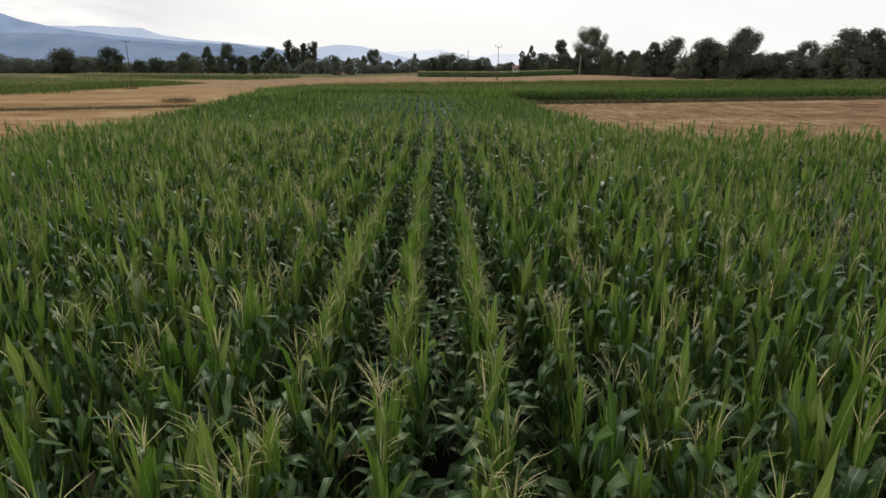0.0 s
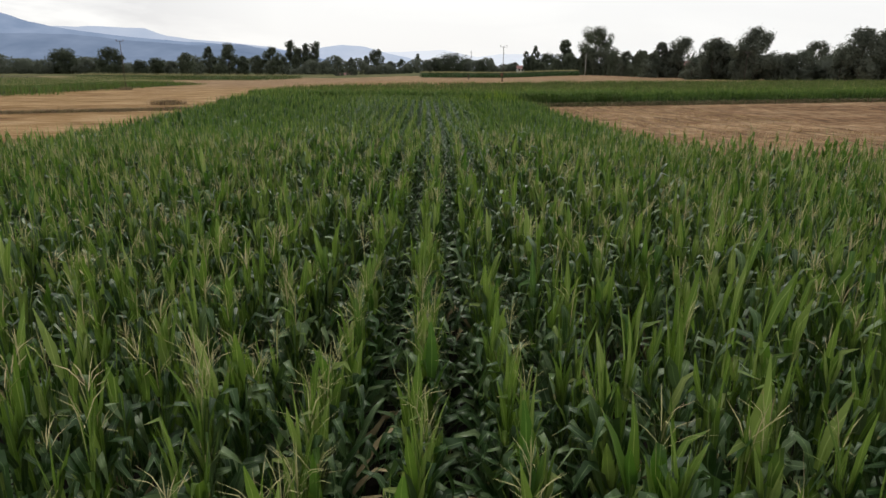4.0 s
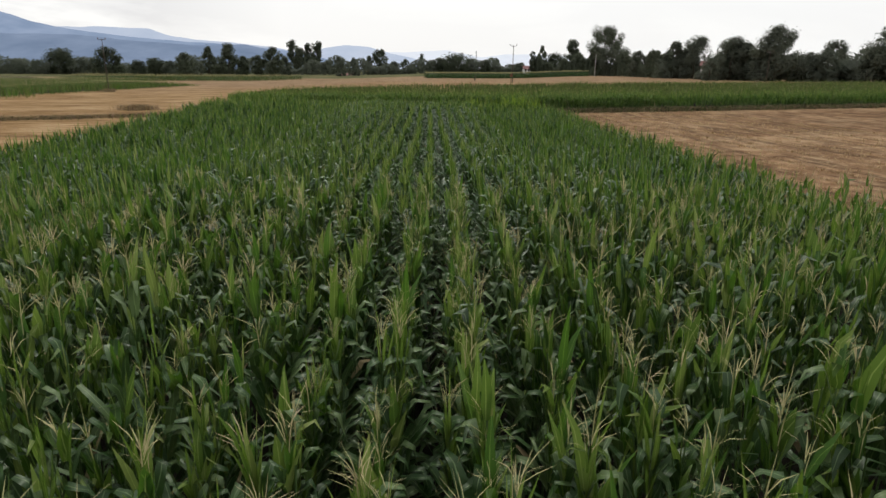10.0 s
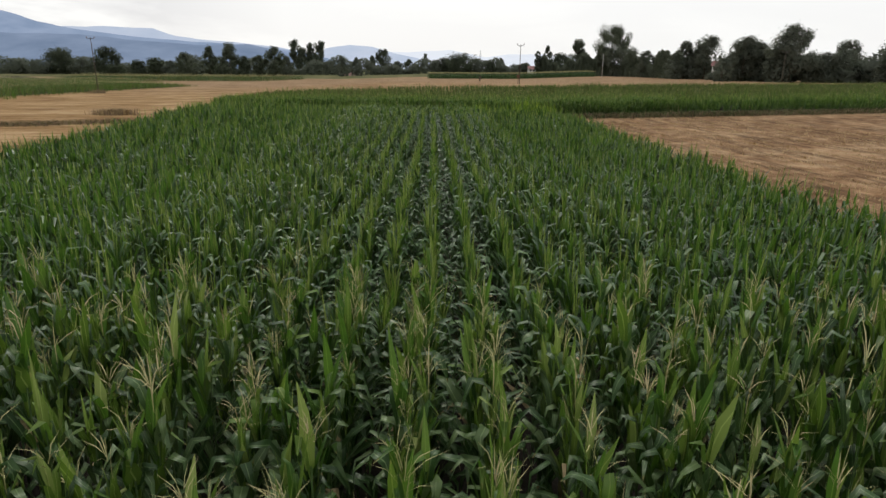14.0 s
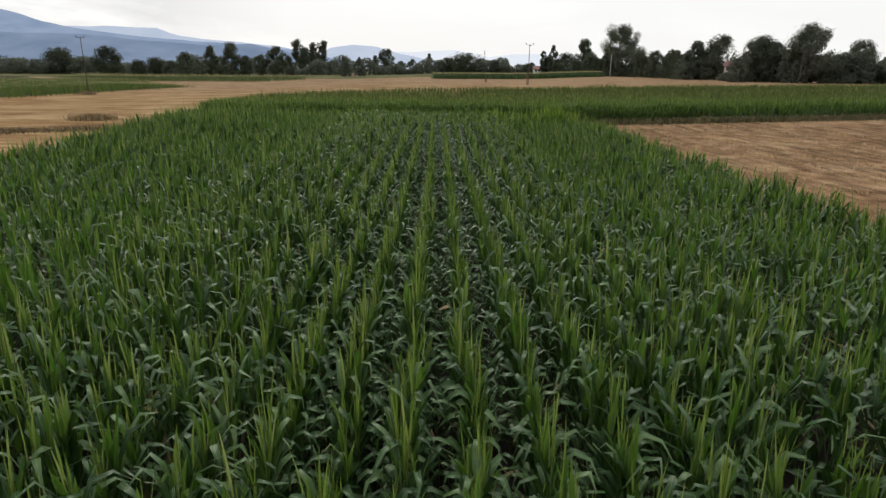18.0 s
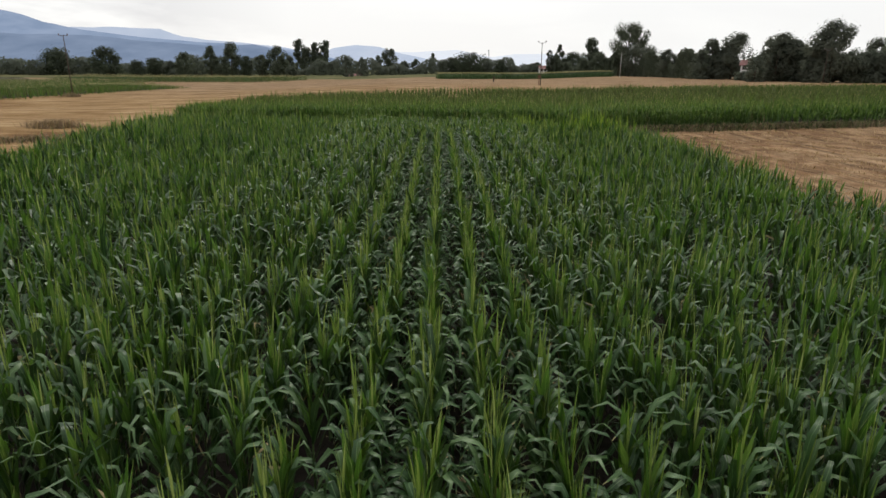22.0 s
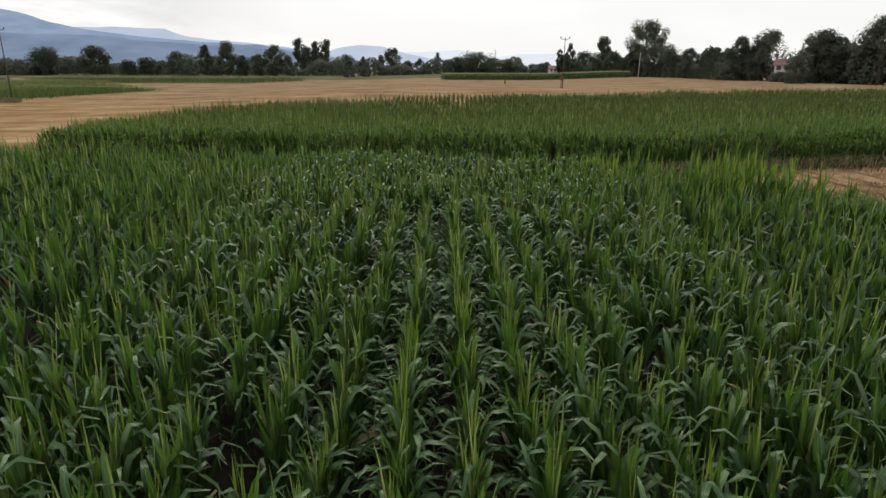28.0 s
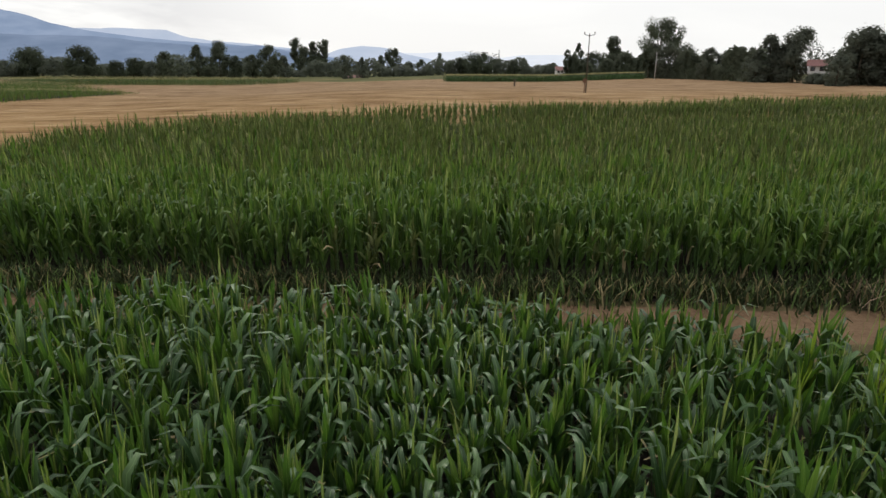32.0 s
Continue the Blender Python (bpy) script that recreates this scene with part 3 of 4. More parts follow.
        if 2 <= k < wide[fine] and rng.random() < (0.75 if tall else 0.15 if broad else 0.25):
            hood, fall, segs = rng.uniform(0.48, 0.74), rise + rng.uniform(45, 85), {3: 4, 2: 3, 1: 2}[fine]
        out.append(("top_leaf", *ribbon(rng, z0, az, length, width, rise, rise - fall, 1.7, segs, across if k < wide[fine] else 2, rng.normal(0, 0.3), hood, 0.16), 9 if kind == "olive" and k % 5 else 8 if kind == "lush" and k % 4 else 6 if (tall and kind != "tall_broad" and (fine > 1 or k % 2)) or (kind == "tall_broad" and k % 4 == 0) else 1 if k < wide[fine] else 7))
    if kind == "tall" or (kind == "tall_broad" and rng.random() < 0.7) or (kind == "olive" and fine == 1 and rng.random() < 0.3):
        spikes = []
        z0 = top + 0.14
        for k in range({3: 12, 2: 8, 1: 5}[fine]):
            if k == 0:
                r = ribbon(rng, z0 - 0.15, rng.uniform(0, 6.28), rng.uniform(0.40, 0.55), 0.010, 87, 72, 1.0, 3, 2)
            else:
                r = ribbon(rng, z0 + 0.014 * k, rng.uniform(0, 6.28), rng.uniform(0.14, 0.30), 0.0062 if fine == 3 else 0.009 if fine == 2 else 0.017, rng.uniform(35, 75), rng.uniform(-35, 30), 1.3, 2 if fine > 1 else 1, 2)
            spikes.append((*r, 3))
        out.append(("tassel", *join(spikes)[:3], 3))
    return out


MAIZE_MATS = [LEAF, YOUNG, STALK, TASSEL, DRYLEAF, RIPE, RIPETOP, HEART, LUSH, OLIVE]
MAIZE_ONE = [LEAF_ONE, YOUNG_ONE, STALK, TASSEL, DRYLEAF, RIPE_ONE, RIPETOP_ONE, HEART_ONE, LUSH, OLIVE]


def variants(kind, fine, count, seed):
    rng = np.random.default_rng(seed)
    return [join([p[1:] for p in maize(rng, kind, fine)]) for _ in range(count)]


KINDS = ("tall", "tall_green", "young", "broad", "lush", "olive", "tall_broad")
STOCK = {(k, f): variants(k, f, n, 100 * i + f) for i, k in enumerate(KINDS)
         for f, n in ((3, 22), (2, 22), (1, 16))}


HEAD_Y = 67.2              # beyond this the rows of the headland run across


def crop(name, label, spots, seed, mats):
    """One sheet of standing maize. spots: rows of x, y, height factor, kind (place in KINDS), fineness."""
    rng = np.random.default_rng(seed)
    V, Q, U, M, n = [], [], [], [], 0
    for (kind, fine), stock in STOCK.items():
        sel = spots[(spots[:, 3] == KINDS.index(kind)) & (spots[:, 4] == fine)]
        if not len(sel):
            continue
        pick = rng.integers(0, len(stock), len(sel))
        for j, (v, q, u, m) in enumerate(stock):
            s = sel[pick == j]
            if not len(s):
                continue
            turn = rng.normal(0, 0.22, len(s)) + np.pi * rng.integers(0, 2, len(s)) + np.pi / 2 * (s[:, 1] > HEAD_Y)
            c, d = np.cos(turn)[:, None], np.sin(turn)[:, None]
            wide = (0.92 + 0.16 * rng.random(len(s)))[:, None]
            tip = rng.normal(0, 0.028, (len(s), 2))
            z = v[None, :, 2] * s[:, 2:3]
            x = (v[None, :, 0] * c - v[None, :, 1] * d) * wide + s[:, 0:1] + tip[:, 0:1] * z
            y = (v[None, :, 0] * d + v[None, :, 1] * c) * wide + s[:, 1:2] + tip[:, 1:2] * z
            z = z + land(s[:, 0], s[:, 1])[:, None] - 0.02
            V.append(np.stack([x, y, z], -1).reshape(-1, 3).astype(np.float32))
            Q.append((q[None] + (n + np.arange(len(s)) * len(v))[:, None, None]).reshape(-1, 4))
            U.append(np.broadcast_to(u[None], (len(s), *u.shape)).reshape(-1, 4, 2))
            M.append(np.tile(m, len(s)))
            n += len(s) * len(v)
    me = mesh_np(name, np.concatenate(V), np.concatenate(Q), mats, np.concatenate(M), np.concatenate(U))
    ob = new(name, me)
    return tagged(ob, label, "maize crop", kind="stuff")


ROW = 0.70
LEFT_Y, LEFT_X = [-6, 21, 25, 28, 34, 40, 46, 57, 62, 66, 72, 79], [-18.8, -17.4, -16.6, -18.0, -19.5, -20.6, -21.2, -21.6, -22.0, -22.4, -23.1, -23.7]
RIGHT_Y, RIGHT_X = [-6, 22, 24.5, 25.6, 26.4, 27.5, 30, 34, 38, 42, 55, 62, 68, 79], [26, 24, 20, 15, 12.4, 10.9, 10.5, 11.1, 11.5, 11.3, 10.6, 10.1, 9.9, 9.2]
PATH_Y, PATH_X = [0, 7.5, 18.7, 29.6, 38.3, 51.2, 67.5], [0.3, 0.0, -0.4, -1.45, -2.3, -2.9, -3.5]
CHANGE_Y = 27.0            # the tasselled stand ends here, the younger one begins


def crossways(fx, fy):
    """Growth differs from patch to patch."""
    return np.sin(0.23 * fx + 0.11 * fy) * np.sin(0.13 * fy - 0.31 * fx + 1.0)


def near_spots():
    rng = np.random.default_rng(7)
    rows = []

    def put(x, y, zone):
        edge = 0.5 * np.sin(0.8 * y + 3 * np.sin(0.43 * x))
        ok = (x > np.interp(y, LEFT_Y, LEFT_X) + 0.3 * edge) & (x < np.interp(y, RIGHT_Y, RIGHT_X) + 0.3 * edge)
        x, y = x[ok], y[ok]
        if not len(x):
            return
        h = 1.0 + 0.05 * crossways(x, y) + 0.05 * np.sin(1.9 * y + 5.1 * x) + rng.normal(0, 0.075, len(x))
        inside = np.minimum(x - np.interp(y, LEFT_Y, LEFT_X), np.interp(y, RIGHT_Y, RIGHT_X) - x)
        h = h * np.interp(inside, [-0.2, 0.5, 1.4], [0.88, 0.97, 1.0])
        h = h * (1 + 0.14 * np.clip((-x - 8) / 8, 0, 1) * (y > 62))
        if zone == 0:
            kind = np.where(rng.random(len(x)) < 0.50 + 0.3 * np.sin(0.7 * x + 0.35 * y) + np.interp(y, [15, 21], [0, 0.4]), 0, 1)
            kind = np.where(rng.random(len(x)) < np.interp(y, [13, 17, 22], [0.15, 0.4, 0.75]), 6, kind)
        else:
            h = h * np.interp(y, [CHANGE_Y, 32, 45, 56, 64, 70, 74, 77], [1.14, 1.21, 1.22, 1.20, 1.16, 1.14, 1.09, 0.99])
            kind = np.where(rng.random(len(x)) < np.interp(y, [40, 50, 62], [0.1, 0.3, 0.7]), 3, 2)
            if zone == 2:
                kind = np.where(rng.random(len(x)) < 0.75, 3, 2)
                lush = 1.6 * np.exp(-((x - 2.7) / 1.4) ** 2 - ((y - 74.0) / 0.9) ** 2) + 1.5 * np.exp(-((x - 6.8) / 1.9) ** 2 - ((y - 71.0) / 1.3) ** 2)
                kind = np.where(rng.random(len(x)) < lush, 4, kind)
                h = np.where(kind == 4, np.where(x > 4.2, 1.28, 1.06) * h, h)
        d = np.abs(x - np.interp(y, PATH_Y, PATH_X))
        fine = np.where((d < 1.45) & (y > 2.0), 3, np.where((d < 5.6) & (y > 1.0), 2, 1))
        seen = (np.abs(x) < 0.80 * y + 3.5) | (rng.random(len(x)) < 0.35)
        x, y, h, kind, fine = x[seen], y[seen], h[seen], kind[seen], fine[seen]
        rows.append(np.stack([x, y, h, kind, fine], -1))

    for zone, shift, y0, y1, gap in ((0, 0.0, -5.0, CHANGE_Y + 2.4, 0.165), (1, 0.58, CHANGE_Y, HEAD_Y, 0.165)):
        for k in range(-38, 42):
            y = np.arange(y0, y1, gap)
            y = y + rng.uniform(-0.07, 0.07, len(y)) + rng.uniform(-0.4, 0.4)
            y = y[rng.random(len(y)) > 0.06]
            for gap_at in rng.uniform(y0, y1, int((y1 - y0) / 6)):
                y = y[np.abs(y - gap_at) > rng.uniform(0.08, 0.30 if zone == 0 else 0.46)]
            turn_y = CHANGE_Y + 1.7 * min(1.0, max(0.0, (k * ROW - 3.0) / 5.0))      # the tall stand reaches further on the east side
            y = y[(y < turn_y + rng.uniform(-0.6, 0.7)) if zone == 0 else (y > turn_y + rng.uniform(-0.2, 0.5))]
            slant = -0.0265 * (y - 37.5) if zone else 0 * y          # the young rows bear a little to the left
            put(k * ROW + shift + slant + rng.normal(0, 0.05, len(y)) + 0.03 * np.sin(y * 0.21 + k), y, zone)
    for y0 in np.arange(HEAD_Y + 0.3, 78.2, ROW):
        x = np.arange(-24, 12, 0.165)
        x = x + rng.uniform(-0.07, 0.07, len(x))
        x = x[rng.random(len(x)) > 0.07]
        x = x[y0 < 0.25 + np.interp(x, [-20, -12, -5, -3, 0, 1.5, 3, 6, 8, 9.5], [76.2, 76.8, 76.9, 76.6, 75.9, 75.2, 74.0, 72.3, 70.8, 69.2])]
        put(x, y0 + rng.normal(0, 0.06, len(x)) + 0.12 * np.sin(0.5 * x), 2)
    return np.concatenate(rows)


near = near_spots()
# two stretches under the flight where each plant is a thing of its own
single = (near[:, 4] == 3) & (np.abs(near[:, 0] - np.interp(near[:, 1], PATH_Y, PATH_X)) < 1.25) & \
    (((near[:, 1] > 4.0) & (near[:, 1] < 11.0)) | ((near[:, 1] > 69.5) & (near[:, 1] < 76.0)))
crop("maize_field", "dense green maize standing in long rows, the nearer part in tassel", near[~single], 11, MAIZE_MATS)


def second_field():
    """Rows run along the track."""
    rng = np.random.default_rng(21)
    rows = []
    for k in range(0, 84):
        x = np.arange(-27, 130, 0.17 if k < 14 else 0.34 if k < 30 else 0.46)
        x = x[rng.random(len(x)) > np.where(x > 24, 0.45 if k < 30 else 0.2, 0.06)]
        front = 80.5 + np.maximum(0.0, x - 6) * 0.27
        y = front + k * ROW * (1.0 if k < 40 else 1.15)
        end = np.interp(x, [-27, -24, -22, -18, -15, -9, 1, 8, 17, 23, 40, 86, 140], [84, 99, 104, 107.5, 111, 115, 118.5, 120, 123, 128, 134, 147, 160])
        y = y + rng.normal(0, 0.07, len(x)) + 0.15 * np.sin(0.35 * x + k)
        ok = (y < end) & (x > np.interp(y, [80, 88, 99, 106, 111, 115], [-23.6, -25.4, -24.0, -19.5, -15.0, -9.0]))
        ok &= np.abs(x) < 0.80 * y + 2
        x, y = x[ok], y[ok]
        ripe = rng.random(len(x)) < np.interp(k, [3, 12, 24], [0.05, 0.5, 0.95])
        h = np.where(ripe, 1.14, 1.20) + 0.05 * crossways(1.3 * x, y) + rng.normal(0, 1, len(x)) * np.where(ripe, 0.03, 0.045)
        if k == 0:                                  # some plants along the track stay short
            h = h * rng.uniform(0.5, 1.0, len(x))
        fine = np.where(rng.random(len(x)) < np.interp(k, [2, 9], [1.0, 0.0]), 2, 1)
        fine = np.where(np.abs(x + 2) > 26, 1, fine)
        rows.append(np.stack([x, y, h, np.where(ripe, 5, np.where(rng.random(len(x)) < (0.95 if k < 8 else 0.6), 3, 2)), fine], -1))
    return np.concatenate(rows)


crop("far_maize_field", "second stand of green maize behind the dirt track", second_field(), 22, [SECOND, SECOND_TOP] + MAIZE_MATS[2:])


def tufts(name, label, category, spots, height, blades, width, mats, seed, spread=0.25, least=0.4, bend=0.6):
    """Loose upright blades at the spots (x, y)."""
    rng = np.random.default_rng(seed)
    n = len(spots) * blades
    p = np.repeat(np.asarray(spots, float), blades, 0) + rng.normal(0, spread, (n, 2))
    az = rng.uniform(0, 6.283, n)
    h = (np.repeat(height, blades) if np.ndim(height) else height) * rng.uniform(least, 1.25 - 0.2 * (least > 0.5), n)
    lean = h * rng.uniform(0.03, bend, n)
    w = width * rng.uniform(0.6, 1.4, n)
    z = land(p[:, 0], p[:, 1]) - 0.02
    side = np.stack([-np.sin(az), np.cos(az), 0 * az], -1) * w[:, None] / 2
    out = np.stack([np.cos(az), np.sin(az), 0 * az], -1)
    root = np.stack([p[:, 0], p[:, 1], z], -1)
    mid = root + out * (0.35 * lean)[:, None] + np.stack([0 * h, 0 * h, 0.6 * h], -1)
    tip = root + out * lean[:, None] + np.stack([0 * h, 0 * h, h], -1)
    V = np.stack([root - side, root + side, mid + side * 0.8, mid - side * 0.8, tip + side * 0.1, tip - side * 0.1], 1).reshape(-1, 3)
    i = 6 * np.arange(n)[:, None]
    Q = np.stack([i + [0, 1, 2, 3], i + [3, 2, 4, 5]], 1).reshape(-1, 4)
    ob = new(name, mesh_np(name, V, Q, mats, np.repeat(rng.integers(0, len(mats), n), 2), smooth=False))
    return tagged(ob, label, category, kind="stuff")


def block_field(name, label, corners, gap_x, gap_y, height, seed, mats, thin=(0, 0, 1), tassels=0.0):
    """A distant stand: corners of its outline in order."""
    rng = np.random.default_rng(seed)
    P = np.array(corners, float)
    x, y = np.meshgrid(np.arange(P[:, 0].min(), P[:, 0].max(), gap_x), np.arange(P[:, 1].min(), P[:, 1].max(), gap_y))
    x, y = x.ravel() + rng.uniform(-0.3, 0.3, x.size), y.ravel() + rng.uniform(-0.3, 0.3, x.size)
    inside = np.zeros(len(x), bool)
    for a, b in zip(P, np.roll(P, -1, 0)):
        cross = ((a[1] > y) != (b[1] > y)) & (x < (b[0] - a[0]) * (y - a[1]) / (b[1] - a[1] + 1e-9) + a[0])
        inside ^= cross
    x, y = x[inside], y[inside]
    # growth thins out towards one corner
    height = height * np.clip(0.25 + np.hypot(x - thin[0], y - thin[1]) / thin[2], 0.25, 1.0)
    tufts(name, label, "maize crop", np.stack([x, y], -1), height, 8, 0.07, mats, seed, 0.6, 0.72, 0.6)
    if tassels:
        p = np.repeat(np.stack([x, y], -1), 3, 0) + rng.normal(0, 0.4, (3 * len(x), 2))
        z = land(p[:, 0], p[:, 1]) + np.repeat(height, 3) * rng.uniform(0.86, 1.02, len(p))
        az = rng.uniform(0, 6.283, len(p))
        c = np.stack([p[:, 0], p[:, 1], z], -1)
        w = np.stack([np.cos(az), np.sin(az), 0 * az], -1) * tassels
        up = np.array((0, 0, 0.26))
        V = np.stack([c - 0.3 * w, c + 0.3 * w, c + w + up, c - w + up], 1).reshape(-1, 3)
        ob = new(name.replace("maize", "tassel"), mesh_np("tassels", V, np.arange(len(V)).reshape(-1, 4), [TASSEL], smooth=False))
        tagged(ob, "pale tassels standing over the distant maize", "maize crop", kind="stuff")


block_field("side_maize_field", "green maize stand beyond the straw stubble", [(-71, 120), (-66, 111), (-72, 100), (-170, 92), (-230, 250), (-130, 250), (-92, 218), (-74, 200)], 1.9, 1.7, 1.65, 31, [YOUNG, OLIVE, OLIVE], (-74, 202, 45), 0.024)
block_field("dark_maize_strip", "dark green maize strip at the edge of the plain", [(-73, 322), (-86, 285), (-160, 268), (-190, 340), (-75, 340)], 2.2, 1.8, 2.1, 32, [LEAF, OLIVE], tassels=0.04)
block_field("middle_maize_strip", "long dark maize strip across the stubble", [(-10, 304), (68, 315), (70, 326), (-10, 316)], 0.8, 1.0, 2.5, 33, [LEAF], tassels=0.08)


def single_plants():
    """Plants near the flight, each with stalk, leaves and tassel."""
    rng = np.random.default_rng(5)
    models = {}
    for kind in KINDS:
        models[kind] = []
        for j in range(5):
            models[kind].append([(nm, mesh_np(nm, v, q, [MAIZE_ONE[m]], None, u)) for nm, v, q, u, m in maize(rng, kind, 3)])
    labels = {"tall": "tall green maize plant with a pale yellow tassel", "tall_green": "tall green maize plant with upright top leaves",
              "young": "young green maize plant with upright top leaves", "broad": "leafy green maize plant of the headland rows", "lush": "bright yellow-green maize plant at the track", "olive": "dull olive maize plant of the second field",
              "tall_broad": "tall maize plant with broad drooping dark green leaves"}
    roots = {}
    for x, y, h, kind, _ in near[single]:
        nm = KINDS[int(kind)]
        j = int(rng.integers(0, 5))
        m = Matrix.Translation((x, y, float(land(x, y)) - 0.02)) @ Matrix.Rotation(rng.normal(0, 0.22) + math.pi * rng.integers(0, 2) + (math.pi / 2 if y > HEAD_Y else 0), 4, "Z")
        if (nm, j) not in roots:
            root = new("maize_plant")
            tagged(root, labels[nm], "maize", "maize plants in rows")
            for pn, me in models[nm][j]:
                part_mesh(pn, me, root, {"tassel": "pale yellow tassel", "top_leaf": "bright yellow-green upright leaf"}.get(pn, ""))
            root.matrix_basis = m
            roots[nm, j] = root
        else:
            copy_thing(roots[nm, j], m)


single_plants()


# ---------------------------------------------------------------- trees
def crown_mesh(rng, clumps, leaves, size, material, droop=0.0, spill=0.16):
    """A crown of many small leaf sprays gathered in uneven clumps (x, y, z, radius)."""
    K = np.array(clumps)
    n = leaves // len(K) * len(K)
    c = np.repeat(K, n // len(K), 0)
    d = rng.normal(0, 1, (n, 3))
    d /= np.linalg.norm(d, axis=1)[:, None]
    r = rng.random(n) ** 0.22 * np.where(rng.random(n) < spill, rng.uniform(1.0, 1.5, n), 1.0)
    C = c[:, :3] + d * (c[:, 3] * r)[:, None] * (1.0, 1.0, 1.05)
    C[:, 2] -= droop * 0.35 * c[:, 3] * r
    S = size * rng.uniform(0.55, 1.35, n)
    # each spray faces out of its clump and out of the crown
    out = C - K[:, :3].mean(0)
    out /= np.linalg.norm(out, axis=1)[:, None] + 1e-6
    face = 0.9 * d + 0.5 * out + (0, 0, 0.55) + rng.normal(0, 0.22, (n, 3))
    face /= np.linalg.norm(face, axis=1)[:, None]
    a = np.cross(face, rng.normal(0, 1, (n, 3)) + (0, 0, 1.5 * droop))
    a /= np.linalg.norm(a, axis=1)[:, None]
    b = np.cross(face, a)
    a, b = a * S[:, None], b * (S * 0.62)[:, None]
    V = np.stack([C - a, C + b - 0.1 * a, C + a, C - b + 0.15 * a], 1).reshape(-1, 3)
    return mesh_np("crown", V, np.arange(4 * n).reshape(n, 4), [material], smooth=False)


def tree(x, y, top, width, style, seed):
    """One tree at x, y; top: height of its tip above the datum. style: 'round', 'tall', 'open', 'willow', 'bush'."""
    rng = np.random.default_rng(seed)
    z0 = float(land(x, y))
    H, W = top - z0, width
    near_by = y < 360
    kinds = {"round": ("walnut tree", "dark green broad crowned tree", CROWNS[2]), "tall": ("poplar tree", "tall dark green poplar tree", CROWNS[0]),
             "open": ("poplar tree", "tall poplar tree with an open ragged crown", CROWNS[0]), "tuft": ("poplar tree", "slim poplar tree with loose tufts of leaves", CROWNS[0]), "willow": ("willow tree", "soft grey-green willow tree among the others", CROWNS[1]),
             "bush": ("bush", "dense green bush at the field edge", CROWNS[1])}
    cat, label, mat = kinds[style]
    # nearer round trees get the paler leaves, with haze painted in
    if near_by and style == "round":
        cat, label, mat = "elm tree", "grey-green broad crowned tree beside the fields", CROWNS[3]
    root = new(cat.replace(" ", "_"))
    root.matrix_basis = Matrix.Translation((x, y, z0 - 0.15))
    tagged(root, label, cat.split()[-1], "trees along the plain")
    # outline of the crown: half width at each height
    shape = {"round": ([0.0, 0.15, 0.45, 0.75, 0.92, 1.0], [0.55, 0.9, 1.0, 0.85, 0.5, 0.15]),
             "tall": ([0.0, 0.2, 0.5, 0.8, 1.0], [0.8, 0.95, 1.0, 0.75, 0.2]),
             "open": ([0.0, 0.36, 0.5, 0.75, 0.92, 1.0], [0.0, 0.5, 0.85, 1.0, 0.75, 0.3]),
             "tuft": ([0.0, 0.3, 0.7, 1.0], [0.5, 0.9, 1.0, 0.8]), "willow": ([0.0, 0.2, 0.55, 0.85, 1.0], [0.95, 1.0, 0.95, 0.6, 0.15]),
             "bush": ([0.0, 0.3, 0.7, 1.0], [0.9, 1.0, 0.75, 0.2])}[style]
    low = {"round": 0.06, "tall": 0.06, "open": 0.40, "tuft": 0.22, "willow": 0.03, "bush": 0.05}[style]
    count = {"round": 60, "tall": 56, "open": 44, "tuft": 22, "willow": 56, "bush": 36}[style]
    clumps, forks = [], []
    for k in range(count):
        f = low + (0.97 - low) * (k + rng.random()) / count
        half = W / 2 * float(np.interp(f, *shape)) * (1 + 0.16 * math.sin(5 * f + seed) + rng.uniform(-0.14, 0.14))
        az = rng.uniform(0, 6.283)
        rad = W * (rng.uniform(0.08, 0.145) if style == "open" else rng.uniform(0.13, 0.22) if style == "tuft" else rng.uniform(0.09, 0.17))
        off = max(0.0, half - rad * 0.7) * math.sqrt(rng.uniform(0.0 if style == "open" else 0.15, 1.0))
        if style in ("open", "round"):
            off *= 0.62 + 0.55 * abs(math.sin(1.5 * az + 6 * f + seed))
        z = min(f * H, H - rad * 0.75)
        clumps.append((off * math.cos(az), off * math.sin(az), max(z, rad * 0.5), rad))
        if k % 6 == 5:
            forks.append(clumps[-1][:3])
    size = 0.36 if near_by else 0.54
    leaves = int(min(9000, max(1400, W * H * (32 if near_by else 14) * (1.5 if style == "open" else 1.0))))
    part_mesh("crown", crown_mesh(rng, clumps, leaves, size, mat, 0.5 if style == "willow" else 0.0, 0.04 if style in ("open", "tuft") else 0.08), root)
    if style != "bush":
        bm = bmesh.new()
        r = max(0.16, H * 0.018)
        wob = [rng.uniform(-0.2, 0.2) for _ in range(4)]
        tube(bm, [(0, 0, 0), (wob[0], wob[1], H * 0.3), (wob[2], wob[3], H * 0.6), (0, 0, H * 0.88)], [r * 1.3, r, r * 0.6, r * 0.15])
        part("trunk", bm, BARK, root, smooth=True)
        for fx, fy, fz in forks[:6]:
            bm = bmesh.new()
            zb = fz * 0.55
            tube(bm, [(0, 0, zb), (fx * 0.5, fy * 0.5, zb + (fz - zb) * 0.6), (fx, fy, fz)], [r * 0.5, r * 0.3, r * 0.1], 5)
            part("limb", bm, BARK, root, smooth=True)
    return root


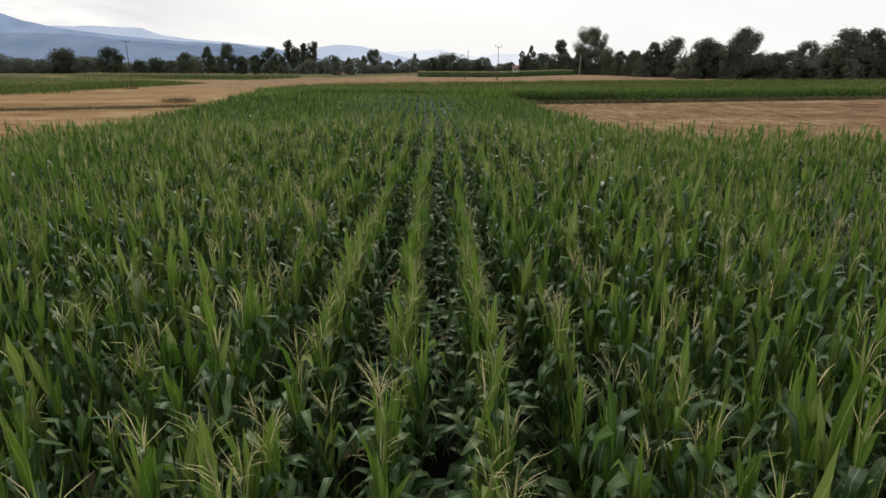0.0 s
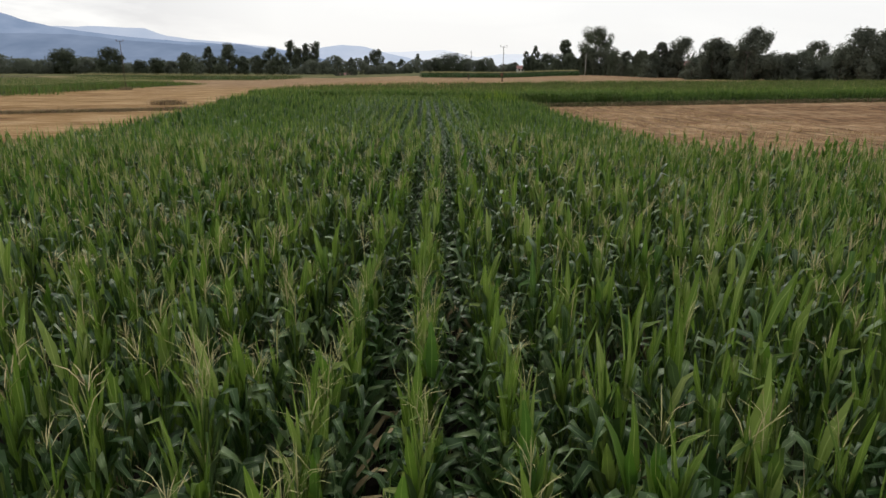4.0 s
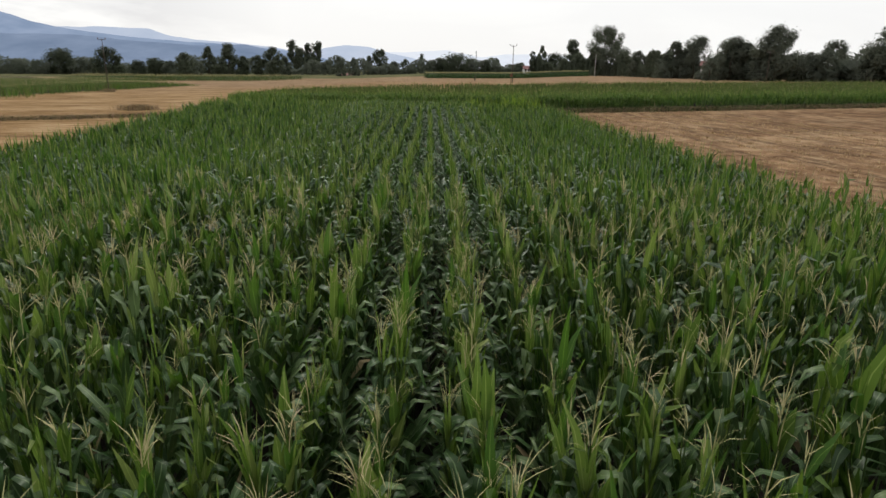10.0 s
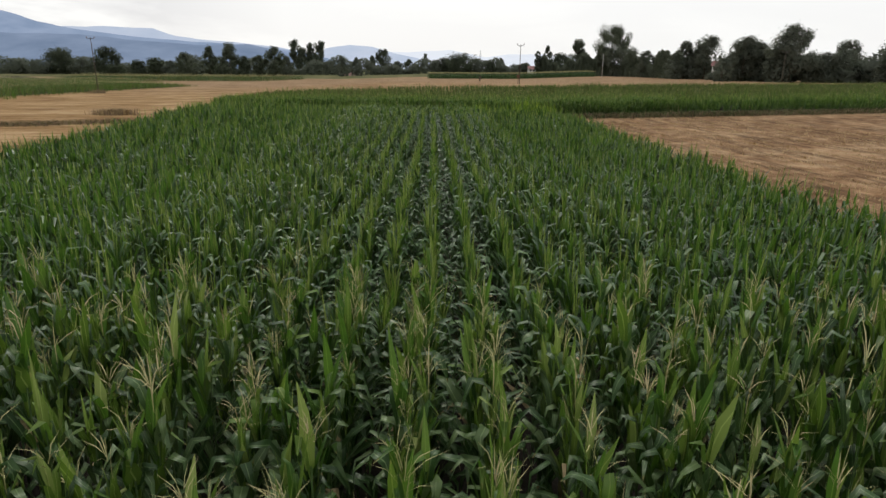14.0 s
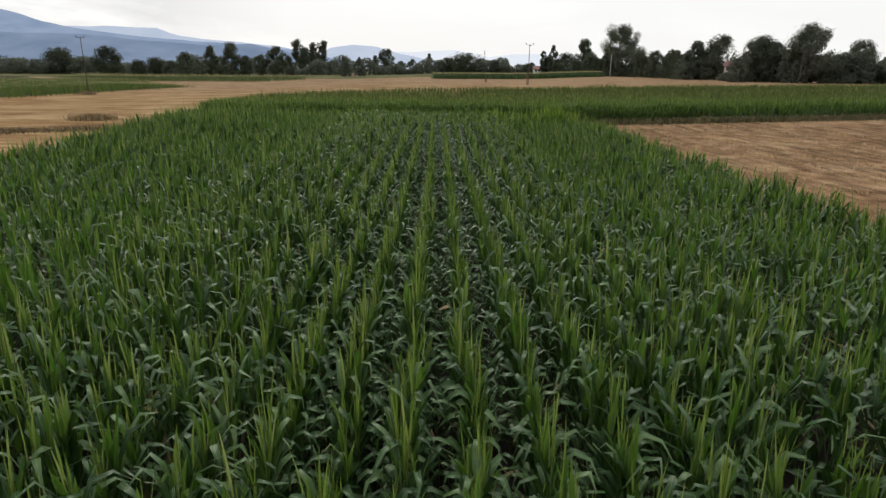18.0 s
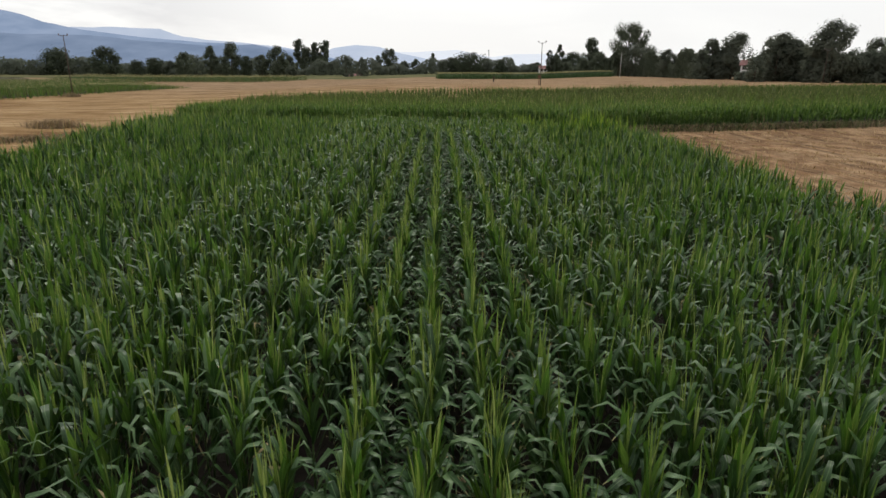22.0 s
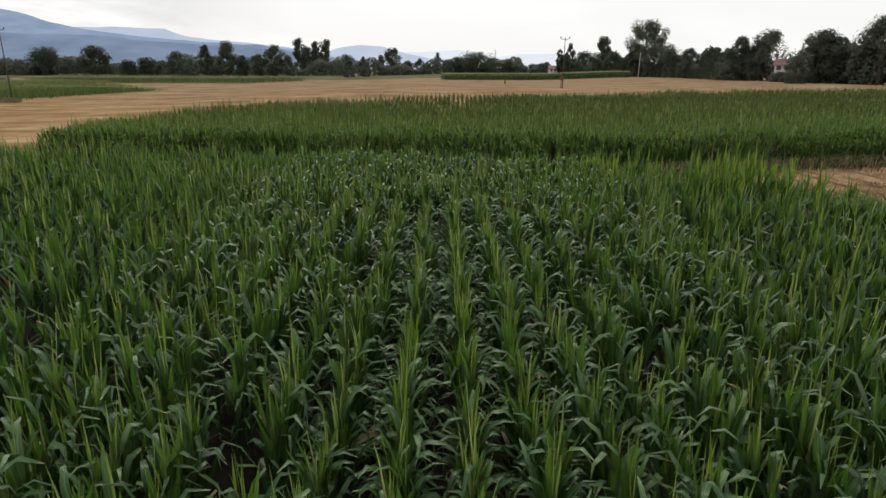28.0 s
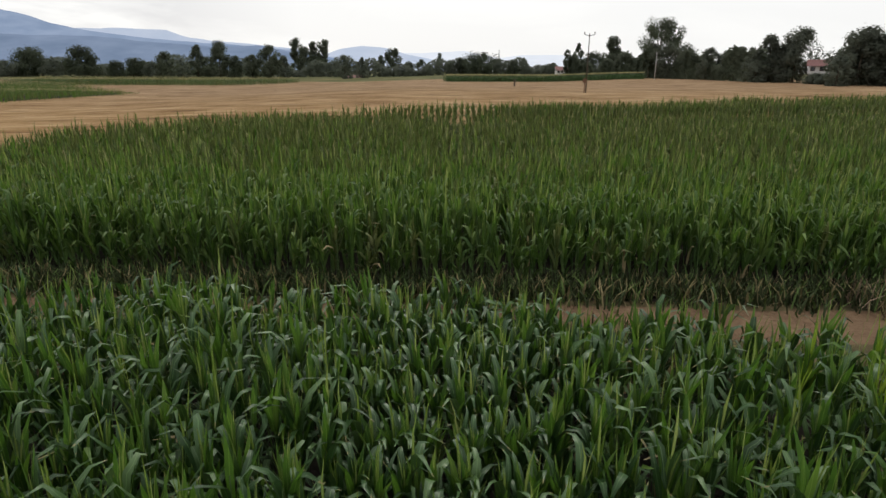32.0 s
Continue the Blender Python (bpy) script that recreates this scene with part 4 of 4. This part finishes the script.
# place along x and y, height of the tip, crown width, habit
WEST_TREES = [
    (-298.7, 400.0, 14.9, 23.6, "round"),
    (-281.8, 400.0, 11.0, 23.6, "willow"),
    (-267.4, 405.0, 10.1, 19.9, "willow"),
    (-251.7, 400.0, 9.8, 15.7, "willow"),
    (-243.5, 409.0, 16.3, 22.5, "round"),
    (-227.7, 405.0, 10.4, 15.9, "bush"),
    (-206.7, 396.0, 16.7, 21.0, "round"),
    (-191.0, 400.0, 9.5, 13.3, "round"),
    (-180.1, 400.0, 10.9, 13.3, "round"),
    (-171.3, 400.0, 9.3, 11.8, "bush"),
    (-149.8, 372.0, 13.5, 11.7, "tall"),
    (-155.1, 400.0, 10.4, 9.4, "willow"),
    (-153.0, 416.0, 18.5, 11.4, "tall"),
    (-138.5, 412.0, 20.2, 17.8, "tall"),
    (-126.8, 405.0, 12.4, 10.3, "round"),
    (-118.0, 405.0, 13.1, 10.3, "tall"),
    (-107.9, 404.0, 18.0, 13.5, "tall"),
    (-105.1, 420.0, 13.2, 9.9, "willow"),
]
FAR_TREES = [
    (-119.8, 507.0, 26.6, 11.9, "tuft"),
    (-113.2, 500.0, 20.4, 14.7, "tall"),
    (-109.1, 507.0, 24.5, 10.0, "tuft"),
    (-102.3, 507.0, 25.9, 10.9, "tuft"),
    (-103.8, 500.0, 14.1, 16.7, "round"),
    (-91.0, 500.0, 9.9, 13.7, "bush"),
    (-66.4, 400.0, 12.7, 8.6, "willow"),
    (-60.4, 420.0, 12.4, 6.6, "willow"),
    (-59.8, 500.0, 15.2, 8.8, "tall"),
    (-52.8, 512.0, 20.3, 16.1, "tall"),
    (-41.0, 500.0, 11.1, 12.8, "bush"),
    (-32.0, 500.0, 12.8, 8.8, "tall"),
    (-25.8, 500.0, 9.4, 9.8, "bush"),
    (-19.4, 500.0, 16.8, 7.4, "tall"),
    (-11.1, 490.0, 12.0, 9.6, "round"),
    (-4.0, 480.0, 13.1, 12.3, "round"),
    (7.5, 467.0, 16.1, 24.8, "round"),
    (19.0, 470.0, 11.0, 7.4, "bush"),
]
MIDDLE_TREES = [
    (28.7, 470.0, 11.5, 10.1, "round"),
    (38.6, 500.0, 14.1, 6.9, "tall"),
    (48.6, 500.0, 9.5, 14.7, "bush"),
    (53.0, 460.0, 10.3, 9.0, "bush"),
    (58.3, 440.0, 17.7, 6.0, "tall"),
    (64.5, 440.0, 21.1, 7.3, "tall"),
    (71.4, 430.0, 16.0, 17.7, "round"),
    (87.1, 448.0, 25.3, 13.2, "tuft"),
    (82.4, 345.0, 27.3, 23.6, "open"),
    (79.5, 350.0, 15.2, 9.1, "open"),
    (85.6, 335.0, 16.8, 23.6, "round"),
    (82.5, 380.0, 11.6, 9.7, "bush"),
    (87.1, 300.0, 13.8, 8.9, "round"),
    (93.1, 300.0, 12.9, 11.6, "willow"),
    (95.0, 285.0, 13.5, 9.1, "willow"),
    (89.8, 262.0, 16.3, 9.5, "round"),
    (96.2, 259.0, 17.9, 15.3, "round"),
    (96.7, 270.0, 11.9, 12.3, "round"),
]
EAST_TREES = [
    (96.9, 229.0, 16.1, 15.1, "round"),
    (102.3, 226.0, 11.4, 7.7, "willow"),
    (104.4, 214.0, 18.7, 18.0, "round"),
    (101.4, 216.0, 13.4, 8.9, "willow"),
    (115.2, 214.0, 11.2, 10.7, "willow"),
    (120.9, 214.0, 12.0, 9.7, "willow"),
    (194.7, 330.0, 20.4, 15.8, "round"),
    (128.0, 205.0, 11.0, 8.4, "willow"),
    (130.7, 200.0, 17.7, 18.2, "round"),
    (137.3, 198.0, 17.9, 12.6, "tall"),
    (143.5, 195.0, 16.1, 15.5, "tall"),
    (150.4, 190.0, 14.3, 17.3, "round"),
    (163.7, 190.0, 16.0, 17.3, "tall"),
    (86.4, 220.0, 9.6, 7.0, "willow"),
    (86.5, 262.0, 12.0, 9.0, "willow"),
    (99.5, 239.0, 4.2, 5.0, "bush"),
    (101.5, 243.0, 10.5, 7.0, "willow"),
    (93.2, 262.0, 13.0, 9.0, "round"),
    (95.6, 241.0, 4.8, 7.5, "bush"),
    (99.0, 243.0, 4.5, 7.0, "bush"),
    (92.6, 240.5, 5.0, 7.0, "bush"),
]
for i, (tx, ty, tz, tw, ts) in enumerate(WEST_TREES + FAR_TREES + MIDDLE_TREES + EAST_TREES):
    tree(tx, ty, tz, tw, ts, 1000 + i)


def tree_belt(name, label, line, height, seed, count, material, depth=14.0):
    """The unbroken undergrowth below the trees."""
    rng = np.random.default_rng(seed)
    L = np.array(line, float)
    cum = np.concatenate([[0], np.cumsum(np.hypot(*np.diff(L, axis=0).T))])
    s = rng.uniform(0, cum[-1], count)
    x, y = np.interp(s, cum, L[:, 0]), np.interp(s, cum, L[:, 1])
    y = y + rng.uniform(0, depth, count)
    crest = height * (0.72 + 0.28 * np.sin(s * 0.11 + 1.3 * np.sin(s * 0.043)) + 0.18 * np.sin(s * 0.31))
    z = land(x, y) + crest * rng.random(count) ** 0.75
    C = np.stack([x, y, z], -1)
    face = np.stack([0.8 * np.sin(s * 0.9), -0.7 + 0 * s, 0.25 + 1.1 * (z - land(x, y)) / crest], -1) + rng.normal(0, 0.4, (count, 3))
    face /= np.linalg.norm(face, axis=1)[:, None]
    a = np.cross(face, rng.normal(0, 1, (count, 3)))
    a /= np.linalg.norm(a, axis=1)[:, None]
    b = np.cross(face, a)
    S = rng.uniform(0.5, 1.2, count)[:, None]
    V = np.stack([C - a * S, C + b * 0.7 * S, C + a * S, C - b * 0.6 * S], 1).reshape(-1, 3)
    ob = new(name, mesh_np(name, V, np.arange(4 * count).reshape(-1, 4), [material], smooth=False))
    return tagged(ob, label, "wood", kind="stuff")


tree_belt("far_wood", "dark green wood edge along the plain", [(-420, 400), (-240, 415), (-100, 440), (-60, 470), (20, 480), (60, 450)], 11.5, 41, 24000, CROWNS[1])
tree_belt("side_wood", "dense dark undergrowth below tall trees", [(60, 440), (80, 362), (86, 300), (87, 258)], 10.5, 42, 12000, CROWNS[0], 8.0)
tree_belt("near_wood", "dense dark undergrowth below tall trees", [(97, 232), (104, 219), (118, 210), (160, 198), (230, 190)], 11.0, 43, 18000, CROWNS[1], 9.0)


# ---------------------------------------------------------------- poles, house, small things
def power_pole(x, y, top, arms, wood=True, radius=0.085):
    z0 = float(land(x, y))
    H = top - z0
    root = new("power_pole")
    root.matrix_basis = Matrix.Translation((x, y, z0))
    tagged(root, "weathered wooden power pole with crossarms standing in the stubble" if wood else "pale concrete power pole beside the wood", "pole", "power poles")
    bm = bmesh.new()
    tube(bm, [(0, 0, -0.3), (0, 0, H * 0.5), (0, 0, H)], [radius * 1.25, radius, radius * 0.7], 10)
    part("shaft", bm, WOODPOLE if wood else CONCRETE, root, smooth=True)
    for z, half, tilt in arms:
        bm = bmesh.new()
        tube(bm, [(-half, 0, H - z + tilt), (0, 0, H - z), (half, 0, H - z + tilt)], [0.045, 0.055, 0.045], 6)
        arm = part("crossarm", bm, IRON, root)
        for sx in (-half, half):
            bm = bmesh.new()
            zz = H - z + tilt
            tube(bm, [(sx, 0, zz), (sx, 0, zz + 0.12), (sx, 0, zz + 0.16), (sx, 0, zz + 0.34)], [0.03, 0.04, 0.11, 0.09], 8)
            part("insulator", bm, PORCELAIN, arm)
    return root


power_pole(15.7, 164.5, 10.6, [(0.35, 0.78, 0.2)])
power_pole(-69.5, 141.2, 10.35, [(0.15, 0.75, 0.0)])
power_pole(95.7, 201.4, 10.7, [(0.3, 0.8, 0.1)])
power_pole(68.3, 302.7, 12.2, [(0.3, 0.7, 0.0)], False, 0.13)


def field_post(x, y, height, radius=0.2, wood=WOODPOLE):
    root = new("field_post")
    root.matrix_basis = Matrix.Translation((x, y, float(land(x, y))))
    tagged(root, "short dark wooden post standing in the stubble" if radius > 0.1 else "slim brown wooden post with a short board beside the power pole", "post")
    bm = bmesh.new()
    tube(bm, [(0, 0, -0.2), (0.02, 0, height * 0.6), (0.03, 0, height)], [1.1 * radius, radius, 0.85 * radius], 8)
    part("shaft", bm, wood, root)
    bm = bmesh.new()
    box(bm, -0.3, 0.3, -radius - 0.03, -radius + 0.03, height * 0.62, height * 0.9, 0.02)
    part("board", bm, wood, root)


field_post(9.2, 219.4, 1.7)
field_post(15.3, 163.8, 2.3, 0.08, FRAMEWOOD)


def mast(x, y, top):
    z0 = float(land(x, y))
    H = top - z0
    root = new("lattice_mast")
    root.matrix_basis = Matrix.Translation((x, y, z0))
    tagged(root, "grey steel lattice mast behind the trees", "mast")
    for sx, sy in ((-1, -1), (1, -1), (1, 1), (-1, 1)):
        bm = bmesh.new()
        tube(bm, [(sx * 0.9, sy * 0.9, 0), (sx * 0.3, sy * 0.3, H)], [0.14, 0.1], 5)
        part("leg", bm, IRON, root)
    for k in range(12):
        f0, f1 = k / 12, (k + 1) / 12
        w0, w1 = 0.9 - 0.6 * f0, 0.9 - 0.6 * f1
        for sy in (-1, 1):
            bm = bmesh.new()
            tube(bm, [(-w0, sy * w0, H * f0), (w1, sy * w1, H * f1)], [0.07, 0.07], 4)
            part("brace", bm, IRON, root)


mast(29.2, 637.0, 23.5)


def house(x, y, z0, wide, deep, storeys, turn, roof_mat):
    """A plain farmhouse with tiled gable roof."""
    root = new("farmhouse")
    root.matrix_basis = Matrix.Translation((x, y, z0)) @ Matrix.Rotation(radians(turn), 4, "Z")
    tagged(root, "white farmhouse with a red tiled roof among the trees", "house", "farmhouses")
    H = 2.45 * storeys
    bm = bmesh.new()
    box(bm, -wide / 2, wide / 2, -deep / 2, deep / 2, -0.6, H)
    v = [bm.verts.new(p) for p in ((-wide / 2, -deep / 2, H), (-wide / 2, deep / 2, H), (-wide / 2, 0, H + deep * 0.24),
                                   (wide / 2, -deep / 2, H), (wide / 2, deep / 2, H), (wide / 2, 0, H + deep * 0.24))]
    bm.faces.new(v[:3]), bm.faces.new(v[3:])
    part("wall", bm, WALLPAINT, root)
    for s in (-1, 1):
        bm = bmesh.new()
        e = 0.5
        p = [(-wide / 2 - e, s * (deep / 2 + e), H - 0.22), (wide / 2 + e, s * (deep / 2 + e), H - 0.22), (wide / 2 + e, 0, H + deep * 0.24 + 0.06), (-wide / 2 - e, 0, H + deep * 0.24 + 0.06)]
        lo = [bm.verts.new(q) for q in p]
        hi = [bm.verts.new((q[0], q[1], q[2] + 0.16)) for q in p]
        bm.faces.new(lo), bm.faces.new(hi[::-1])
        for j in range(4):
            bm.faces.new((lo[j], lo[(j + 1) % 4], hi[(j + 1) % 4], hi[j]))
        part("roof", bm, roof_mat, root)
    bm = bmesh.new()
    box(bm, wide * 0.2, wide * 0.2 + 0.6, 0.3, 0.9, H + 0.3, H + deep * 0.24 + 0.9, 0.03)
    part("chimney", bm, ROOFTILE, root)
    n = max(3, int(wide / 2.1))
    for f in range(storeys):
        if f:
            bm = bmesh.new()
            box(bm, -wide / 2 - 0.05, wide / 2 + 0.05, -deep / 2 - 0.9, -deep / 2 - 0.003, 2.45 * f - 0.28, 2.45 * f - 0.06, 0.02)
            part("balcony", bm, FRAMEWOOD, root)
        for j in range(n):
            cx = -wide / 2 + wide * (j + 0.5) / n
            zb = 2.45 * f + 0.9
            bm = bmesh.new()
            for q in ((cx - 0.62, cx - 0.5, zb, zb + 1.2), (cx + 0.5, cx + 0.62, zb, zb + 1.2), (cx - 0.5, cx + 0.5, zb, zb + 0.1), (cx - 0.5, cx + 0.5, zb + 1.25, zb + 1.2)):
                box(bm, q[0], q[1], -deep / 2 - 0.06, -deep / 2 - 0.003, q[2], q[3])
            w = part("window", bm, FRAMEWOOD, root)
            bm = bmesh.new()
            box(bm, cx - 0.5, cx + 0.5, -deep / 2 - 0.03, -deep / 2 - 0.004, zb + 0.1, zb + 1.2)
            part("pane", bm, DARKGLASS, w)


house(99.4, 250.0, 2.2, 6.8, 6.0, 2, -28, ROOFTILE)
house(-68.9, 440.0, -2.3, 11.0, 8.0, 1, 4, ROOFTILE)
house(59.2, 455.0, 3.5, 11.0, 8.0, 1, 4, ROOFTILE)


# ---------------------------------------------------------------- weeds, straw and loose growth
_r = np.random.default_rng(77)
verge = np.stack([_r.uniform(-24, 60, 3600), 0 * np.arange(3600)], -1)
verge[:, 1] = 79.95 + np.maximum(0, verge[:, 0] - 6) * 0.27 + _r.normal(0, 0.34, 3600)
tufts("verge_weeds", "dry brown and green weeds along the dirt track", "weeds", verge, 0.40, 8, 0.045, [DARKWEED, DARKWEED, DARKWEED, DRYWEED, DARKWEED, GREENWEED], 51, 0.25, 0.3, 1.1)
nearv = np.stack([_r.uniform(-22, 12, 1500), 0 * np.arange(1500)], -1)
nearv[:, 1] = np.interp(nearv[:, 0], [-20, -5, 0, 3, 8, 12], [77.0, 77.4, 77.0, 75.6, 74.0, 74.0]) + _r.normal(0, 0.5, 1500)
tufts("track_grass", "low grass beside the dirt track", "grass", nearv, 0.36, 9, 0.035, [DARKWEED, GREENWEED, GREENWEED, DRYWEED], 52)
edge_y = _r.uniform(24, 77, 1800)
edge = np.stack([np.interp(edge_y, RIGHT_Y, RIGHT_X) + 0.3 + _r.exponential(0.55, 1800), edge_y], -1)
tufts("field_edge_grass", "dry grass along the edge of the maize", "grass", edge, 0.35, 6, 0.03, [DRYWEED, STRAW, GREENWEED], 53)
# the cut straw lies in long swaths
lane = _r.integers(0, 22, 9000)
sy = _r.uniform(26, 88, 9000)
stub = np.stack([9.0 + 1.45 * lane - 0.18 * (sy - 34) + 0.25 * np.sin(0.17 * sy + lane) + _r.normal(0, 0.16, 9000), sy], -1)
stub = stub[np.sin(0.31 * sy + 2.1 * lane) + _r.normal(0, 0.7, 9000) > -0.3]
stub = stub[(stub[:, 0] > np.interp(stub[:, 1], RIGHT_Y, RIGHT_X) + 0.4) & (stub[:, 1] < 78 + 0.25 * (stub[:, 0] - 6))]
tufts("straw_stubble", "cut straw lying in long swaths on the stubble field", "stubble", stub, 0.16, 4, 0.035, [STRAW], 54, 0.12, 0.3, 1.6)
ledge_y = _r.uniform(24, 98, 3200)
ledge = np.stack([np.interp(ledge_y, LEFT_Y + [88, 99], LEFT_X + [-25.2, -24.0]) - 0.2 - _r.exponential(0.55, 3200), ledge_y], -1)
tufts("left_edge_grass", "olive grass and weeds along the edge of the maize", "grass", ledge, 0.55, 7, 0.035, [GREENWEED, GREENWEED, DRYWEED, DARKWEED], 59, 0.2, 0.3, 0.8)
footing = np.array([(-69.3, 140.6)]) + _r.normal(0, 0.7, (50, 2))
tufts("pole_foot_weeds", "dry brown weeds at the foot of the power pole", "weeds", footing, 0.7, 8, 0.05, [BROWNWEED, DRYWEED], 60, 0.2)
bushy = np.array([(-34.3, 82.0)]) + _r.normal(0, 0.45, (120, 2)) * (2.0, 0.7)
tufts("dry_weed_clump", "pale dry clump of weeds in the stubble", "weeds", bushy, 0.62, 16, 0.03, [DRYWEED, BROWNWEED, STRAW, BROWNWEED], 55, 0.3, 0.25, 1.2)
strip = np.stack([_r.uniform(-75, -21, 1600), 0 * np.arange(1600)], -1)
strip[:, 1] = np.interp(strip[:, 0], [-80, -47, -31, -21], [63, 67.5, 73.5, 77.3]) + _r.normal(0, 0.6, 1600)
tufts("balk_grass", "grey-green grass balk across the stubble", "grass", strip, 0.34, 11, 0.03, [BROWNWEED, DRYWEED, DRYWEED, BROWNWEED, DARKWEED], 56, 0.6, 0.2, 1.2)
border = np.stack([_r.uniform(5, 70, 2600), 0 * np.arange(2600)], -1)
border[:, 1] = 79.75 + np.maximum(0, border[:, 0] - 6) * 0.27 - _r.exponential(0.35, 2600)
tufts("border_weeds", "brownish dry weeds between stubble and maize", "weeds", border, 0.5, 9, 0.026, [BROWNWEED, BROWNWEED, DARKWEED, GREENWEED, DRYWEED], 58, 0.32, 0.25, 1.3)
